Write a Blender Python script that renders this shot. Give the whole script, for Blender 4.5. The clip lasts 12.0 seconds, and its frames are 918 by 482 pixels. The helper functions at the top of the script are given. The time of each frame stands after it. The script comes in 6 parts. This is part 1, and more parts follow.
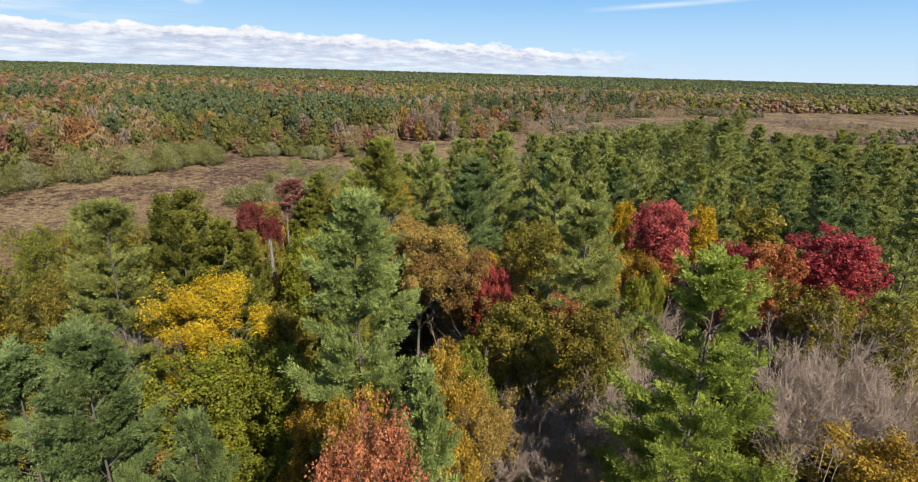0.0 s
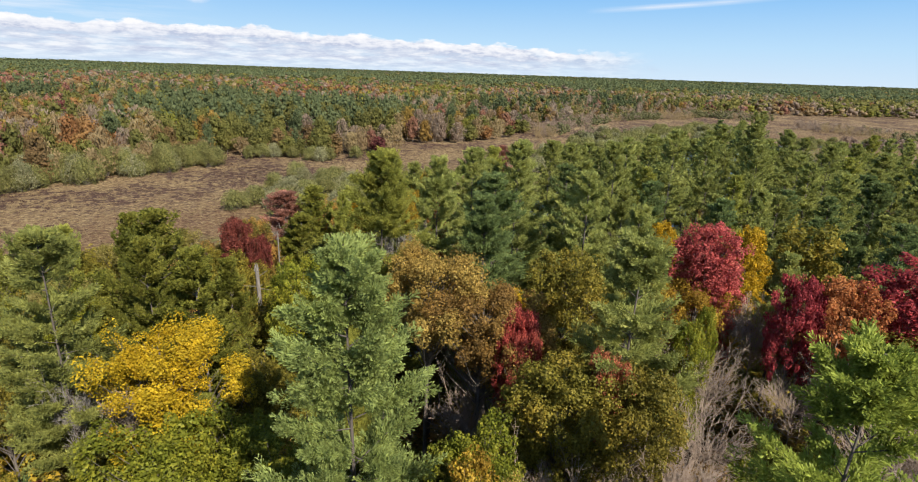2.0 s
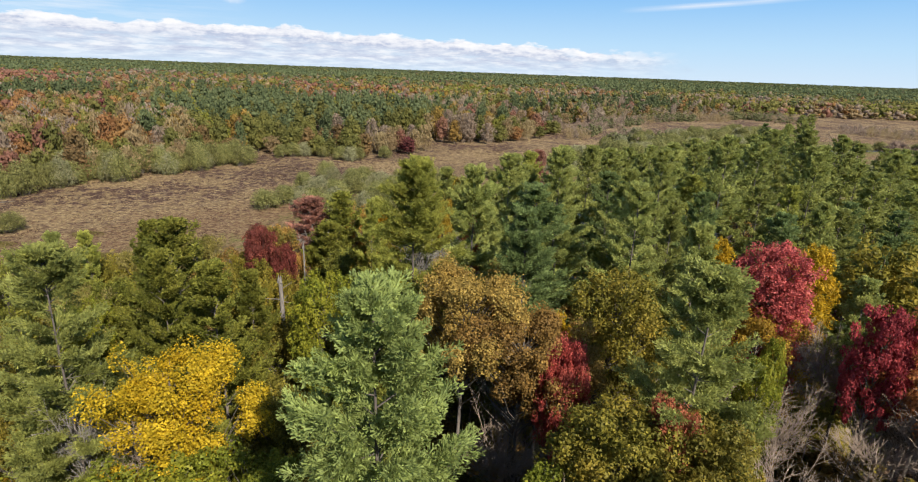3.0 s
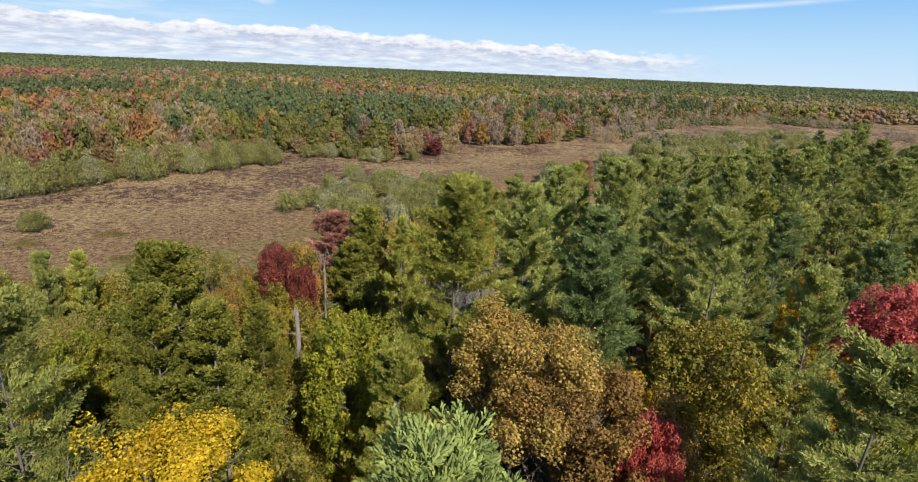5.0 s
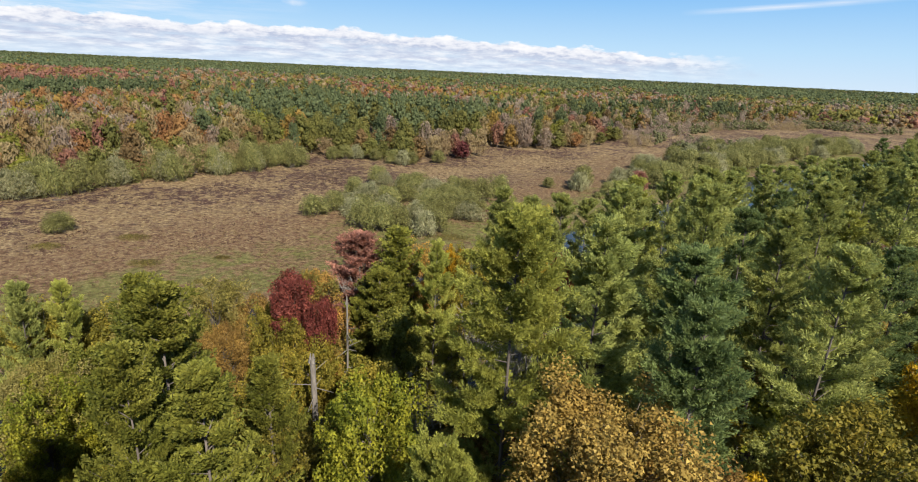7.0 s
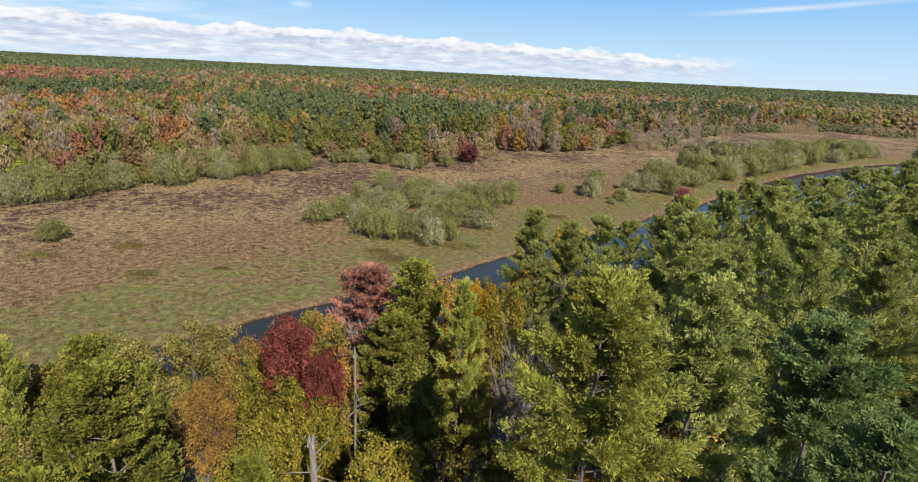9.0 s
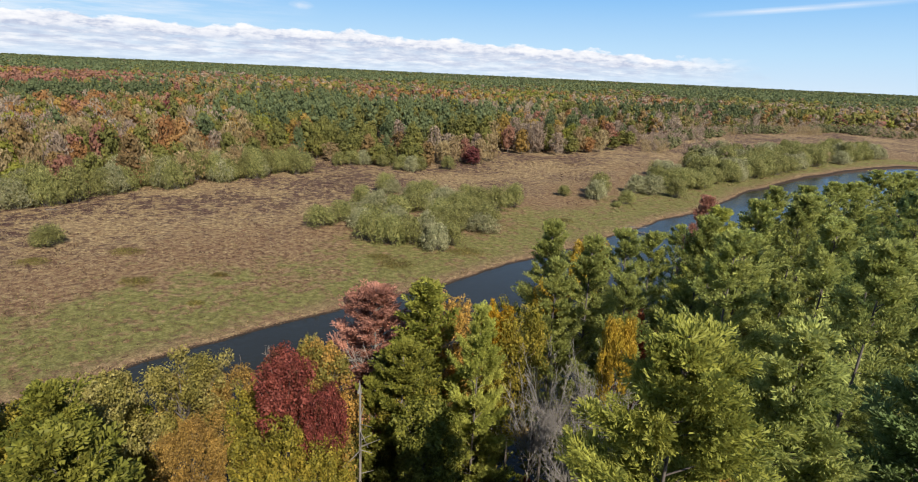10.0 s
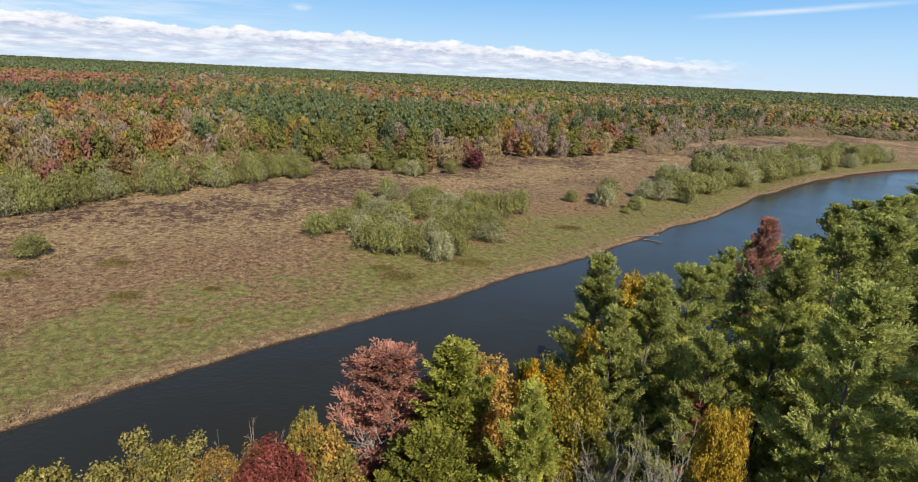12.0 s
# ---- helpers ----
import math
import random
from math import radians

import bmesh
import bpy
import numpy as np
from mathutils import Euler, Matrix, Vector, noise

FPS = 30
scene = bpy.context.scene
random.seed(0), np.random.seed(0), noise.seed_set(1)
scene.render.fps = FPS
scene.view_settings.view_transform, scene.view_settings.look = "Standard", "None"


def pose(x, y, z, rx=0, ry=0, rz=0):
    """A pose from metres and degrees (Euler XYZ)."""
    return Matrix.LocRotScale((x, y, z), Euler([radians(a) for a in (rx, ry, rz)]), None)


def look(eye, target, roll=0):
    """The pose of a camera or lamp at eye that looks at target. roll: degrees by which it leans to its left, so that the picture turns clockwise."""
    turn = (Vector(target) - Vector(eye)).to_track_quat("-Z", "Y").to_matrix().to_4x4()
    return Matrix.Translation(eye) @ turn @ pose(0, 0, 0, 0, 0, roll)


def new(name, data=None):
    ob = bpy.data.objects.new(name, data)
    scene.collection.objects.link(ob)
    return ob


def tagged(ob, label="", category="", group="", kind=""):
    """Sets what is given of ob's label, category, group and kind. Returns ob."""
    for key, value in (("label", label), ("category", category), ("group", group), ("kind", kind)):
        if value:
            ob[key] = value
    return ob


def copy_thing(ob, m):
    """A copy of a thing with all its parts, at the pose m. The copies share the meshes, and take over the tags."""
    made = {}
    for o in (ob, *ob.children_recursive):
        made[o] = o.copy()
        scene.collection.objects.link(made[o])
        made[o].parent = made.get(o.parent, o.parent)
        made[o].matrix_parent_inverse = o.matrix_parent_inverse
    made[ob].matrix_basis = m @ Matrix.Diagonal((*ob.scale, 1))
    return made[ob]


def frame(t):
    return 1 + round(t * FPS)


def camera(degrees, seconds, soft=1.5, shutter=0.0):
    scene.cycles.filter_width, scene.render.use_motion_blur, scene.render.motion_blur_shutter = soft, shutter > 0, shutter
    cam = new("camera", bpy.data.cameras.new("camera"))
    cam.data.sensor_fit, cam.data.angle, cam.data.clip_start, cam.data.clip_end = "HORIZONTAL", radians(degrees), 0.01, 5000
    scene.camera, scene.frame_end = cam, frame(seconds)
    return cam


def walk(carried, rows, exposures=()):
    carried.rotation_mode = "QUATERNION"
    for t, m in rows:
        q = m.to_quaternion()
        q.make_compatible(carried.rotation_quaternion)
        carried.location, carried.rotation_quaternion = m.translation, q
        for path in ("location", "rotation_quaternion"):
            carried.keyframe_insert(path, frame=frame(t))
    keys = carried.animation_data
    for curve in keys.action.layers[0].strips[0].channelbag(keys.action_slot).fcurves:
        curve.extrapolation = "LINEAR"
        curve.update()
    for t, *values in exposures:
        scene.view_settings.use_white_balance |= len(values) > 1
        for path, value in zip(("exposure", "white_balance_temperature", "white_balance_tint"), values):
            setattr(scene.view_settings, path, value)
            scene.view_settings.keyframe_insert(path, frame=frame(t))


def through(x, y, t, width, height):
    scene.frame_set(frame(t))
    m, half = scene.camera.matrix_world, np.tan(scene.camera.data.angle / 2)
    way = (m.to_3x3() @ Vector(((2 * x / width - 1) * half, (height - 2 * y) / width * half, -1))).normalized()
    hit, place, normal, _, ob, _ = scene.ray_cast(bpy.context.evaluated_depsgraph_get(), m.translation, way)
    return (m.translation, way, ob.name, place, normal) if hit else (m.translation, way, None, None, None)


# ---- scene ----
cam = camera(81.3, 12.0, soft=1.0)
PATH = [
    (0.0, 0.000, 0.000, 35.293, 72.339, -1.526, 0.172),
    (0.5, -0.105, 1.345, 35.267, 72.331, -1.593, 0.001),
    (1.0, -0.279, 2.734, 35.269, 72.356, -1.644, -0.027),
    (1.5, -0.470, 4.080, 35.269, 72.315, -1.698, 0.218),
    (2.0, -0.738, 5.443, 35.288, 72.338, -1.840, 0.649),
    (2.5, -1.025, 6.730, 35.305, 72.258, -1.903, 1.763),
    (3.0, -1.356, 8.028, 35.337, 72.223, -2.008, 3.690),
    (3.5, -1.711, 9.266, 35.344, 72.190, -2.122, 4.595),
    (5.5, -3.262, 14.116, 35.198, 72.252, -2.386, 6.691),
    (6.0, -3.685, 15.350, 35.164, 72.295, -2.472, 6.845),
    (6.5, -4.113, 16.591, 35.136, 72.212, -2.516, 8.604),
    (7.0, -4.590, 17.854, 35.144, 72.223, -2.554, 9.117),
    (9.0, -6.611, 22.808, 35.191, 72.346, -2.632, 9.639),
    (9.5, -7.125, 24.012, 35.163, 72.402, -2.599, 9.694),
    (10.0, -7.668, 25.253, 35.138, 72.466, -2.548, 9.702),
    (10.5, -8.229, 26.542, 35.126, 72.500, -2.579, 9.700),
    (11.0, -8.785, 27.838, 35.113, 72.538, -2.552, 9.678),
    (11.5, -9.341, 29.134, 35.105, 72.591, -2.556, 9.654),
    (12.0, -9.894, 30.431, 35.095, 72.641, -2.543, 9.619),
]
walk(cam, [(t, pose(x, y, z, rx, ry, rz)) for t, x, y, z, rx, ry, rz in PATH])

# ---- sky and sun ----
SUN_AZ, SUN_EL = radians(144.0), radians(41.0)  # clockwise from +y
world = bpy.data.worlds.new("sky")
scene.world = world
world.use_nodes = True
wn = world.node_tree
sky = wn.nodes.new("ShaderNodeTexSky")
sky.sky_type, sky.sun_disc = "NISHITA", False
sky.sun_elevation, sky.sun_rotation = SUN_EL, SUN_AZ
sky.air_density, sky.dust_density, sky.ozone_density = 1.0, 0.0, 2.0
wn.links.new(sky.outputs[0], wn.nodes["Background"].inputs[0])
wn.nodes["Background"].inputs[1].default_value = 0.086

sun_data = bpy.data.lights.new("sun", "SUN")
sun_data.energy, sun_data.angle, sun_data.color = 5.0, radians(0.5), (1.0, 0.93, 0.80)
sun = new("sun", sun_data)
toward = Vector((math.sin(SUN_AZ) * math.cos(SUN_EL), math.cos(SUN_AZ) * math.cos(SUN_EL), math.sin(SUN_EL)))
sun.matrix_world = look(toward * 200, (0, 0, 0))
scene.view_settings.exposure = 1.22


# ---- materials ----
def nodes_of(name):
    m = bpy.data.materials.new(name)
    m.use_nodes = True
    return m, m.node_tree.nodes, m.node_tree.links


def node(ns, kind, **inputs):
    n = ns.new(kind)
    for k, v in inputs.items():
        n.inputs[k.replace("_", " ")].default_value = v
    return n


def ramp(ns, ls, source, stops):
    r = ns.new("ShaderNodeValToRGB")
    while len(r.color_ramp.elements) < len(stops):
        r.color_ramp.elements.new(0.5)
    for e, (p, c) in zip(r.color_ramp.elements, stops):
        e.position, e.color = p, (*c, 1)
    ls.new(source, r.inputs[0])
    return r.outputs[0]


def mix_colour(ns, ls, fac, a, b, how="MIX"):
    n = ns.new("ShaderNodeMix")
    n.data_type, n.blend_type = "RGBA", how
    for sock, v in ((n.inputs[0], fac), (n.inputs[6], a), (n.inputs[7], b)):
        if hasattr(v, "links"):
            ls.new(v, sock)
        else:
            sock.default_value = v if isinstance(v, (int, float)) else (*v, 1)
    return n.outputs[2]


def maths(ns, ls, op, a, b=0.0, c=0.0):
    n = ns.new("ShaderNodeMath")
    n.operation = op
    for sock, v in zip(n.inputs, (a, b, c)):
        if hasattr(v, "links"):
            ls.new(v, sock)
        else:
            sock.default_value = v
    return n.outputs[0]


def noise_of(ns, ls, vector, scale, detail=3.0, rough=0.55):
    n = node(ns, "ShaderNodeTexNoise", Scale=scale, Detail=detail, Roughness=rough)
    ls.new(vector, n.inputs["Vector"])
    return n.outputs["Fac"]


LEAVES = {}


def leaf_material(name, tones, clump=0.6, through=0.35, rough=0.55, vary=1.0):
    """Foliage: each leaf takes its own tone, with drifts of tone through the crown and from tree to tree."""
    if name in LEAVES:
        return LEAVES[name]
    m, ns, ls = nodes_of(name)
    coord = ns.new("ShaderNodeTexCoord").outputs["Object"]
    geo, info = ns.new("ShaderNodeNewGeometry"), ns.new("ShaderNodeObjectInfo")
    drift = noise_of(ns, ls, coord, clump, 2.0)
    v = maths(ns, ls, "MULTIPLY_ADD", geo.outputs["Random Per Island"], 0.45 * vary, -0.22 * vary)
    v = maths(ns, ls, "ADD", v, maths(ns, ls, "MULTIPLY_ADD", drift, 1.5, -0.25))
    v = maths(ns, ls, "ADD", v, maths(ns, ls, "MULTIPLY_ADD", info.outputs["Random"], 0.4, -0.2))
    n = len(tones)
    colour = ramp(ns, ls, v, [((i + 0.5) / n, c) for i, c in enumerate(tones)])
    hsv = ns.new("ShaderNodeHueSaturation")
    ls.new(colour, hsv.inputs["Color"])
    ls.new(maths(ns, ls, "MULTIPLY_ADD", info.outputs["Random"], 0.016, 0.492), hsv.inputs["Hue"])
    ls.new(maths(ns, ls, "MULTIPLY_ADD", geo.outputs["Random Per Island"], 0.6 * vary, 1.0 - 0.3 * vary), hsv.inputs["Value"])
    sprig = noise_of(ns, ls, coord, 2.6, 2.0)
    colour = mix_colour(ns, ls, 1.0, hsv.outputs[0], ramp(ns, ls, sprig, [(0.30, (0.66, 0.68, 0.70)), (0.70, (1.30, 1.28, 1.20))]), "MULTIPLY")
    p = ns["Principled BSDF"]
    ls.new(colour, p.inputs["Base Color"])
    p.inputs["Roughness"].default_value = rough
    p.inputs["Specular IOR Level"].default_value = 0.12
    t = ns.new("ShaderNodeBsdfTranslucent")
    ls.new(colour, t.inputs[0])
    mx = ns.new("ShaderNodeMixShader")
    mx.inputs[0].default_value = through
    ls.new(p.outputs[0], mx.inputs[1])
    ls.new(t.outputs[0], mx.inputs[2])
    ls.new(mx.outputs[0], ns["Material Output"].inputs[0])
    LEAVES[name] = m
    return m


def bark_material(name, dark, light, scale=9.0):
    m, ns, ls = nodes_of(name)
    coord = ns.new("ShaderNodeTexCoord").outputs["Object"]
    mp = node(ns, "ShaderNodeMapping", Scale=(1, 1, 0.25))
    ls.new(coord, mp.inputs[0])
    grain = noise_of(ns, ls, mp.outputs[0], scale, 5.0, 0.7)
    patch = noise_of(ns, ls, coord, 0.7, 2.0)
    colour = ramp(ns, ls, grain, [(0.3, dark), (0.7, light)])
    colour = mix_colour(ns, ls, maths(ns, ls, "MULTIPLY", patch, 0.6), colour, [0.6 * a + 0.4 * b for a, b in zip(dark, light)])
    p = ns["Principled BSDF"]
    ls.new(colour, p.inputs["Base Color"])
    p.inputs["Roughness"].default_value = 0.9
    b = node(ns, "ShaderNodeBump", Strength=0.5, Distance=0.03)
    ls.new(grain, b.inputs["Height"])
    ls.new(b.outputs[0], p.inputs["Normal"])
    return m


LIMB_BARK = bark_material("limb_bark", (0.045, 0.036, 0.030), (0.15, 0.125, 0.105))
PINE_BARK = bark_material("pine_bark", (0.034, 0.027, 0.022), (0.105, 0.085, 0.072))
GREY_BARK = bark_material("grey_bark", (0.10, 0.085, 0.075), (0.30, 0.27, 0.24))
DEAD_WOOD = bark_material("dead_wood", (0.070, 0.060, 0.052), (0.18, 0.16, 0.14))
TWIG_BARK = bark_material("twig_bark", (0.15, 0.105, 0.078), (0.33, 0.255, 0.20))

TONES = {
    "pine": [(0.163, 0.180, 0.049), (0.233, 0.250, 0.070), (0.312, 0.314, 0.093)],
    "blue_pine": [(0.093, 0.127, 0.042), (0.131, 0.171, 0.059), (0.174, 0.213, 0.078)],
    "yellow_pine": [(0.179, 0.191, 0.038), (0.254, 0.259, 0.052), (0.330, 0.318, 0.075)],
    "bright_pine": [(0.150, 0.182, 0.031), (0.217, 0.254, 0.045), (0.280, 0.312, 0.059)],
    "pale_pine": [(0.171, 0.210, 0.064), (0.231, 0.281, 0.086), (0.294, 0.348, 0.112)],
    "olive": [(0.114, 0.103, 0.018), (0.172, 0.145, 0.024), (0.235, 0.174, 0.028)],
    "cedar": [(0.100, 0.109, 0.020), (0.149, 0.149, 0.027), (0.195, 0.186, 0.036)],
    "lime": [(0.101, 0.116, 0.014), (0.150, 0.160, 0.019), (0.217, 0.198, 0.022)],
    "yellow": [(0.237, 0.142, 0.008), (0.361, 0.220, 0.012), (0.416, 0.277, 0.020)],
    "pale_yellow": [(0.128, 0.112, 0.026), (0.198, 0.167, 0.044), (0.245, 0.201, 0.075)],
    "amber": [(0.202, 0.123, 0.018), (0.299, 0.185, 0.023), (0.352, 0.246, 0.035)],
    "tan": [(0.177, 0.112, 0.033), (0.261, 0.166, 0.044), (0.332, 0.228, 0.064)],
    "russet": [(0.160, 0.142, 0.034), (0.289, 0.175, 0.044), (0.404, 0.221, 0.058)],
    "orange": [(0.218, 0.071, 0.028), (0.322, 0.103, 0.041), (0.380, 0.149, 0.057)],
    "coral": [(0.235, 0.081, 0.039), (0.335, 0.114, 0.059), (0.410, 0.171, 0.079)],
    "crimson": [(0.190, 0.030, 0.030), (0.305, 0.045, 0.046), (0.381, 0.083, 0.072)],
    "pink_red": [(0.298, 0.070, 0.057), (0.424, 0.106, 0.090), (0.517, 0.185, 0.122)],
    "maroon": [(0.087, 0.036, 0.021), (0.151, 0.037, 0.031), (0.205, 0.060, 0.047)],
    "rust_needle": [(0.212, 0.104, 0.075), (0.312, 0.151, 0.107), (0.367, 0.199, 0.144)],
    "willow": [(0.128, 0.127, 0.043), (0.178, 0.173, 0.061), (0.227, 0.216, 0.083)],
    "silver_willow": [(0.171, 0.168, 0.084), (0.224, 0.215, 0.116), (0.278, 0.262, 0.155)],
    "mauve": [(0.170, 0.120, 0.095), (0.230, 0.165, 0.130), (0.270, 0.205, 0.165)],
    "far_pine": [(0.069, 0.087, 0.040), (0.096, 0.116, 0.053), (0.125, 0.141, 0.065)],
    "far_olive": [(0.100, 0.102, 0.030), (0.138, 0.131, 0.037), (0.176, 0.152, 0.046)],
    "far_russet": [(0.130, 0.091, 0.040), (0.182, 0.114, 0.050), (0.221, 0.139, 0.062)],
    "far_orange": [(0.193, 0.101, 0.040), (0.252, 0.131, 0.053), (0.281, 0.160, 0.066)],
    "far_coral": [(0.180, 0.090, 0.061), (0.229, 0.113, 0.078), (0.256, 0.139, 0.095)],
    "far_amber": [(0.186, 0.123, 0.033), (0.251, 0.162, 0.043), (0.282, 0.198, 0.053)],
    "far_lime": [(0.134, 0.138, 0.026), (0.178, 0.174, 0.032), (0.220, 0.198, 0.040)],
    "far_tan": [(0.200, 0.147, 0.075), (0.252, 0.183, 0.096), (0.293, 0.219, 0.122)],
    "far_mauve": [(0.181, 0.135, 0.099), (0.227, 0.167, 0.129), (0.266, 0.202, 0.154)],
    "far_crimson": [(0.090, 0.030, 0.028), (0.130, 0.040, 0.038), (0.170, 0.060, 0.052)],
    "far_willow": [(0.092, 0.092, 0.042), (0.121, 0.119, 0.055), (0.146, 0.140, 0.070)],
}


def foliage(key):
    needles = "pine" in key or "needle" in key
    if key.startswith("far"):
        return leaf_material(key + "_foliage", TONES[key], 0.14, 0.45, 0.7, 0.2)
    return leaf_material(key + "_foliage", TONES[key], 0.45 if needles else 0.55, 0.45 if needles else 0.45, 0.55, 0.5 if needles else 0.75)


# ---- mesh helpers ----
RNG = np.random.default_rng(7)


def unit(v):
    return v / np.maximum(np.linalg.norm(v, axis=-1, keepdims=True), 1e-9)


def mesh_of(name, verts, faces, material):
    """faces: an (n, 3) or (n, 4) array."""
    me = bpy.data.meshes.new(name)
    n, k = faces.shape
    me.vertices.add(len(verts))
    me.vertices.foreach_set("co", np.ascontiguousarray(verts, dtype=np.float32).ravel())
    me.loops.add(n * k)
    me.loops.foreach_set("vertex_index", np.ascontiguousarray(faces, dtype=np.int32).ravel())
    me.polygons.add(n)
    me.polygons.foreach_set("loop_start", np.arange(0, n * k, k, dtype=np.int32))
    me.polygons.foreach_set("loop_total", np.full(n, k, dtype=np.int32))
    me.update(calc_edges=True)
    me.materials.append(material)
    return me


def spikes(centres, along, face, length, width):
    """Needle tufts as slim triangles, broad towards the tip."""
    n = len(centres)
    a = unit(along)
    side = unit(np.cross(a, face) + 1e-6)
    l, w = np.broadcast_to(length, n)[:, None], np.broadcast_to(width, n)[:, None]
    v = np.stack([centres - a * l * 0.5, centres + a * l * 0.38 + side * w * 0.5, centres + a * l * 0.5 - side * w * 0.5], 1)
    return v.reshape(-1, 3), np.arange(3 * n).reshape(n, 3)


def sticks(starts, ends, r0, r1, sides=4):
    """Tapered sticks: verts and quads."""
    n = len(starts)
    a = unit(ends - starts)
    ref = np.where(np.abs(a[:, 2:3]) > 0.9, np.array([[1.0, 0, 0]]), np.array([[0, 0, 1.0]]))
    u = unit(np.cross(a, ref))
    w = np.cross(a, u)
    ang = np.arange(sides) * 2 * math.pi / sides
    ring = np.cos(ang)[None, :, None] * u[:, None] + np.sin(ang)[None, :, None] * w[:, None]
    r0, r1 = np.broadcast_to(r0, n)[:, None, None], np.broadcast_to(r1, n)[:, None, None]
    v = np.concatenate([starts[:, None] + ring * r0, ends[:, None] + ring * r1], 1)
    k = np.arange(sides)
    quad = np.stack([k, (k + 1) % sides, (k + 1) % sides + sides, k + sides], 1)
    f = quad[None] + (np.arange(n) * 2 * sides)[:, None, None]
    return v.reshape(-1, 3), f.reshape(-1, 4)


def merge(*pairs):
    vs, fs, base = [], [], 0
    for v, f in pairs:
        vs.append(v)
        fs.append(f + base)
        base += len(v)
    return np.concatenate(vs), np.concatenate(fs)


def randn(n):
    return RNG.normal(size=(n, 3))


def trunk_path(height, lean, bends=8):
    s = np.linspace(0, 1, bends + 1)
    wob = np.cumsum(RNG.normal(size=(bends + 1, 2)) * lean, 0) * s[:, None]
    return np.column_stack([wob, s * height])


def trunk_mesh(path, r_base, r_top, sides=8):
    """One tapered tube along the path, with a flared foot."""
    n = len(path)
    s = np.linspace(0, 1, n)
    r = r_base + (r_top - r_base) * s ** 0.8
    r[0] *= 1.35
    ang_ = np.arange(sides) * 2 * math.pi / sides
    ring = np.column_stack([np.cos(ang_), np.sin(ang_), np.zeros(sides)])
    v = path[:, None] + ring[None] * r[:, None, None]
    k = np.arange(sides)
    quad = np.stack([k, (k + 1) % sides, (k + 1) % sides + sides, k + sides], 1)
    return v.reshape(-1, 3), (quad[None] + (np.arange(n - 1) * sides)[:, None, None]).reshape(-1, 4)


def at_height(path, z):
    return np.column_stack([np.interp(z, path[:, 2], path[:, 0]), np.interp(z, path[:, 2], path[:, 1]), z])


# ---- kinds of trees: each gives (wood verts, faces), (leaf verts, faces), for a tree of the given height ----
def broadleaf(height, width, depth, clumps, per, leaf=0.22, open_=0.0, cone=0.0, limbs=1, lobes=11, puff=0.26, core=0.0, flat=1.35, reach=(0.45, 0.72)):
    """A hardwood with limbs that carry clumps of leaves. per: leaves to a clump; open_: how sparse the leaves are; cone: how pointed the crown is; flat: how tall the lobes are; reach: how far out they stand."""
    path = trunk_path(height * 0.93, 0.05)
    base = height - depth
    # the crown is a heap of lobes, and each lobe a heap of clumps
    k = np.arange(lobes)
    lrel = 0.12 + 0.76 * (k + RNG.uniform(0.2, 0.8, lobes)) / lobes
    lang = k * 2.4 + RNG.normal(size=lobes) * 0.4
    lprof = np.sqrt(np.clip(1 - ((lrel - 0.42) / 0.62) ** 2, 0.05, 1)) * (1 - cone * lrel)
    lrad = width * 0.5 * lprof * RNG.uniform(*reach, lobes)
    lobe = at_height(path, np.clip(base + depth * lrel, 0, height * 0.93)) + np.column_stack([np.cos(lang) * lrad, np.sin(lang) * lrad, np.zeros(lobes)])
    big = width * puff * RNG.uniform(0.8, 1.2, lobes) * (0.55 + 0.45 * lprof)
    which = RNG.integers(0, lobes, clumps)
    dirs = unit(randn(clumps) + np.array([0, 0, 0.35]))
    c = lobe[which] + dirs * (big[which] * (0.45 + 0.55 * RNG.random(clumps) ** 0.5))[:, None] * np.array([0.95, 0.95, flat])
    c[:, 2] = np.minimum(c[:, 2], height - 0.15)
    z = c[:, 2]
    rad = np.hypot(c[:, 0], c[:, 1])
    root = at_height(path, np.clip(z - (0.5 + rad * 1.1), base * 0.6, height * 0.9))
    mid = root * 0.45 + c * 0.55 + np.column_stack([np.zeros((clumps, 2)), -0.12 * rad])
    pick = slice(None, None, limbs)
    wood = merge(trunk_mesh(path, height * 0.0085, 0.03, 6), sticks(root[pick], mid[pick], 0.022 + 0.010 * rad[pick], 0.016, 3), sticks(mid[pick], c[pick], 0.016, 0.006, 3))
    size = (0.26 + 0.26 * RNG.random(clumps)) * (width / 4.5) ** 0.5 * (140 / clumps) ** 0.2
    m = clumps * per
    d = unit(randn(m))
    r = (0.5 + 0.5 * RNG.random(m) ** 0.5) * np.repeat(size, per)
    p = np.repeat(c, per, 0) + d * r[:, None] * np.array([1.0, 1.0, 1.15])
    keep = RNG.random(m) > open_
    p, d = p[keep], d[keep]
    n = len(p)
    face = unit(d + randn(n) * 0.5 + np.array([0, 0, 0.15]))
    along = unit(np.cross(face, randn(n)))
    ln = leaf * (0.7 + 0.6 * RNG.random(n))
    leaves = spikes(p, along, face, ln, ln * 0.9)
    if core:
        leaves = merge(leaves, inner(lobe, big, big * 1.2, 14, leaf * core, RNG))
    return wood, leaves


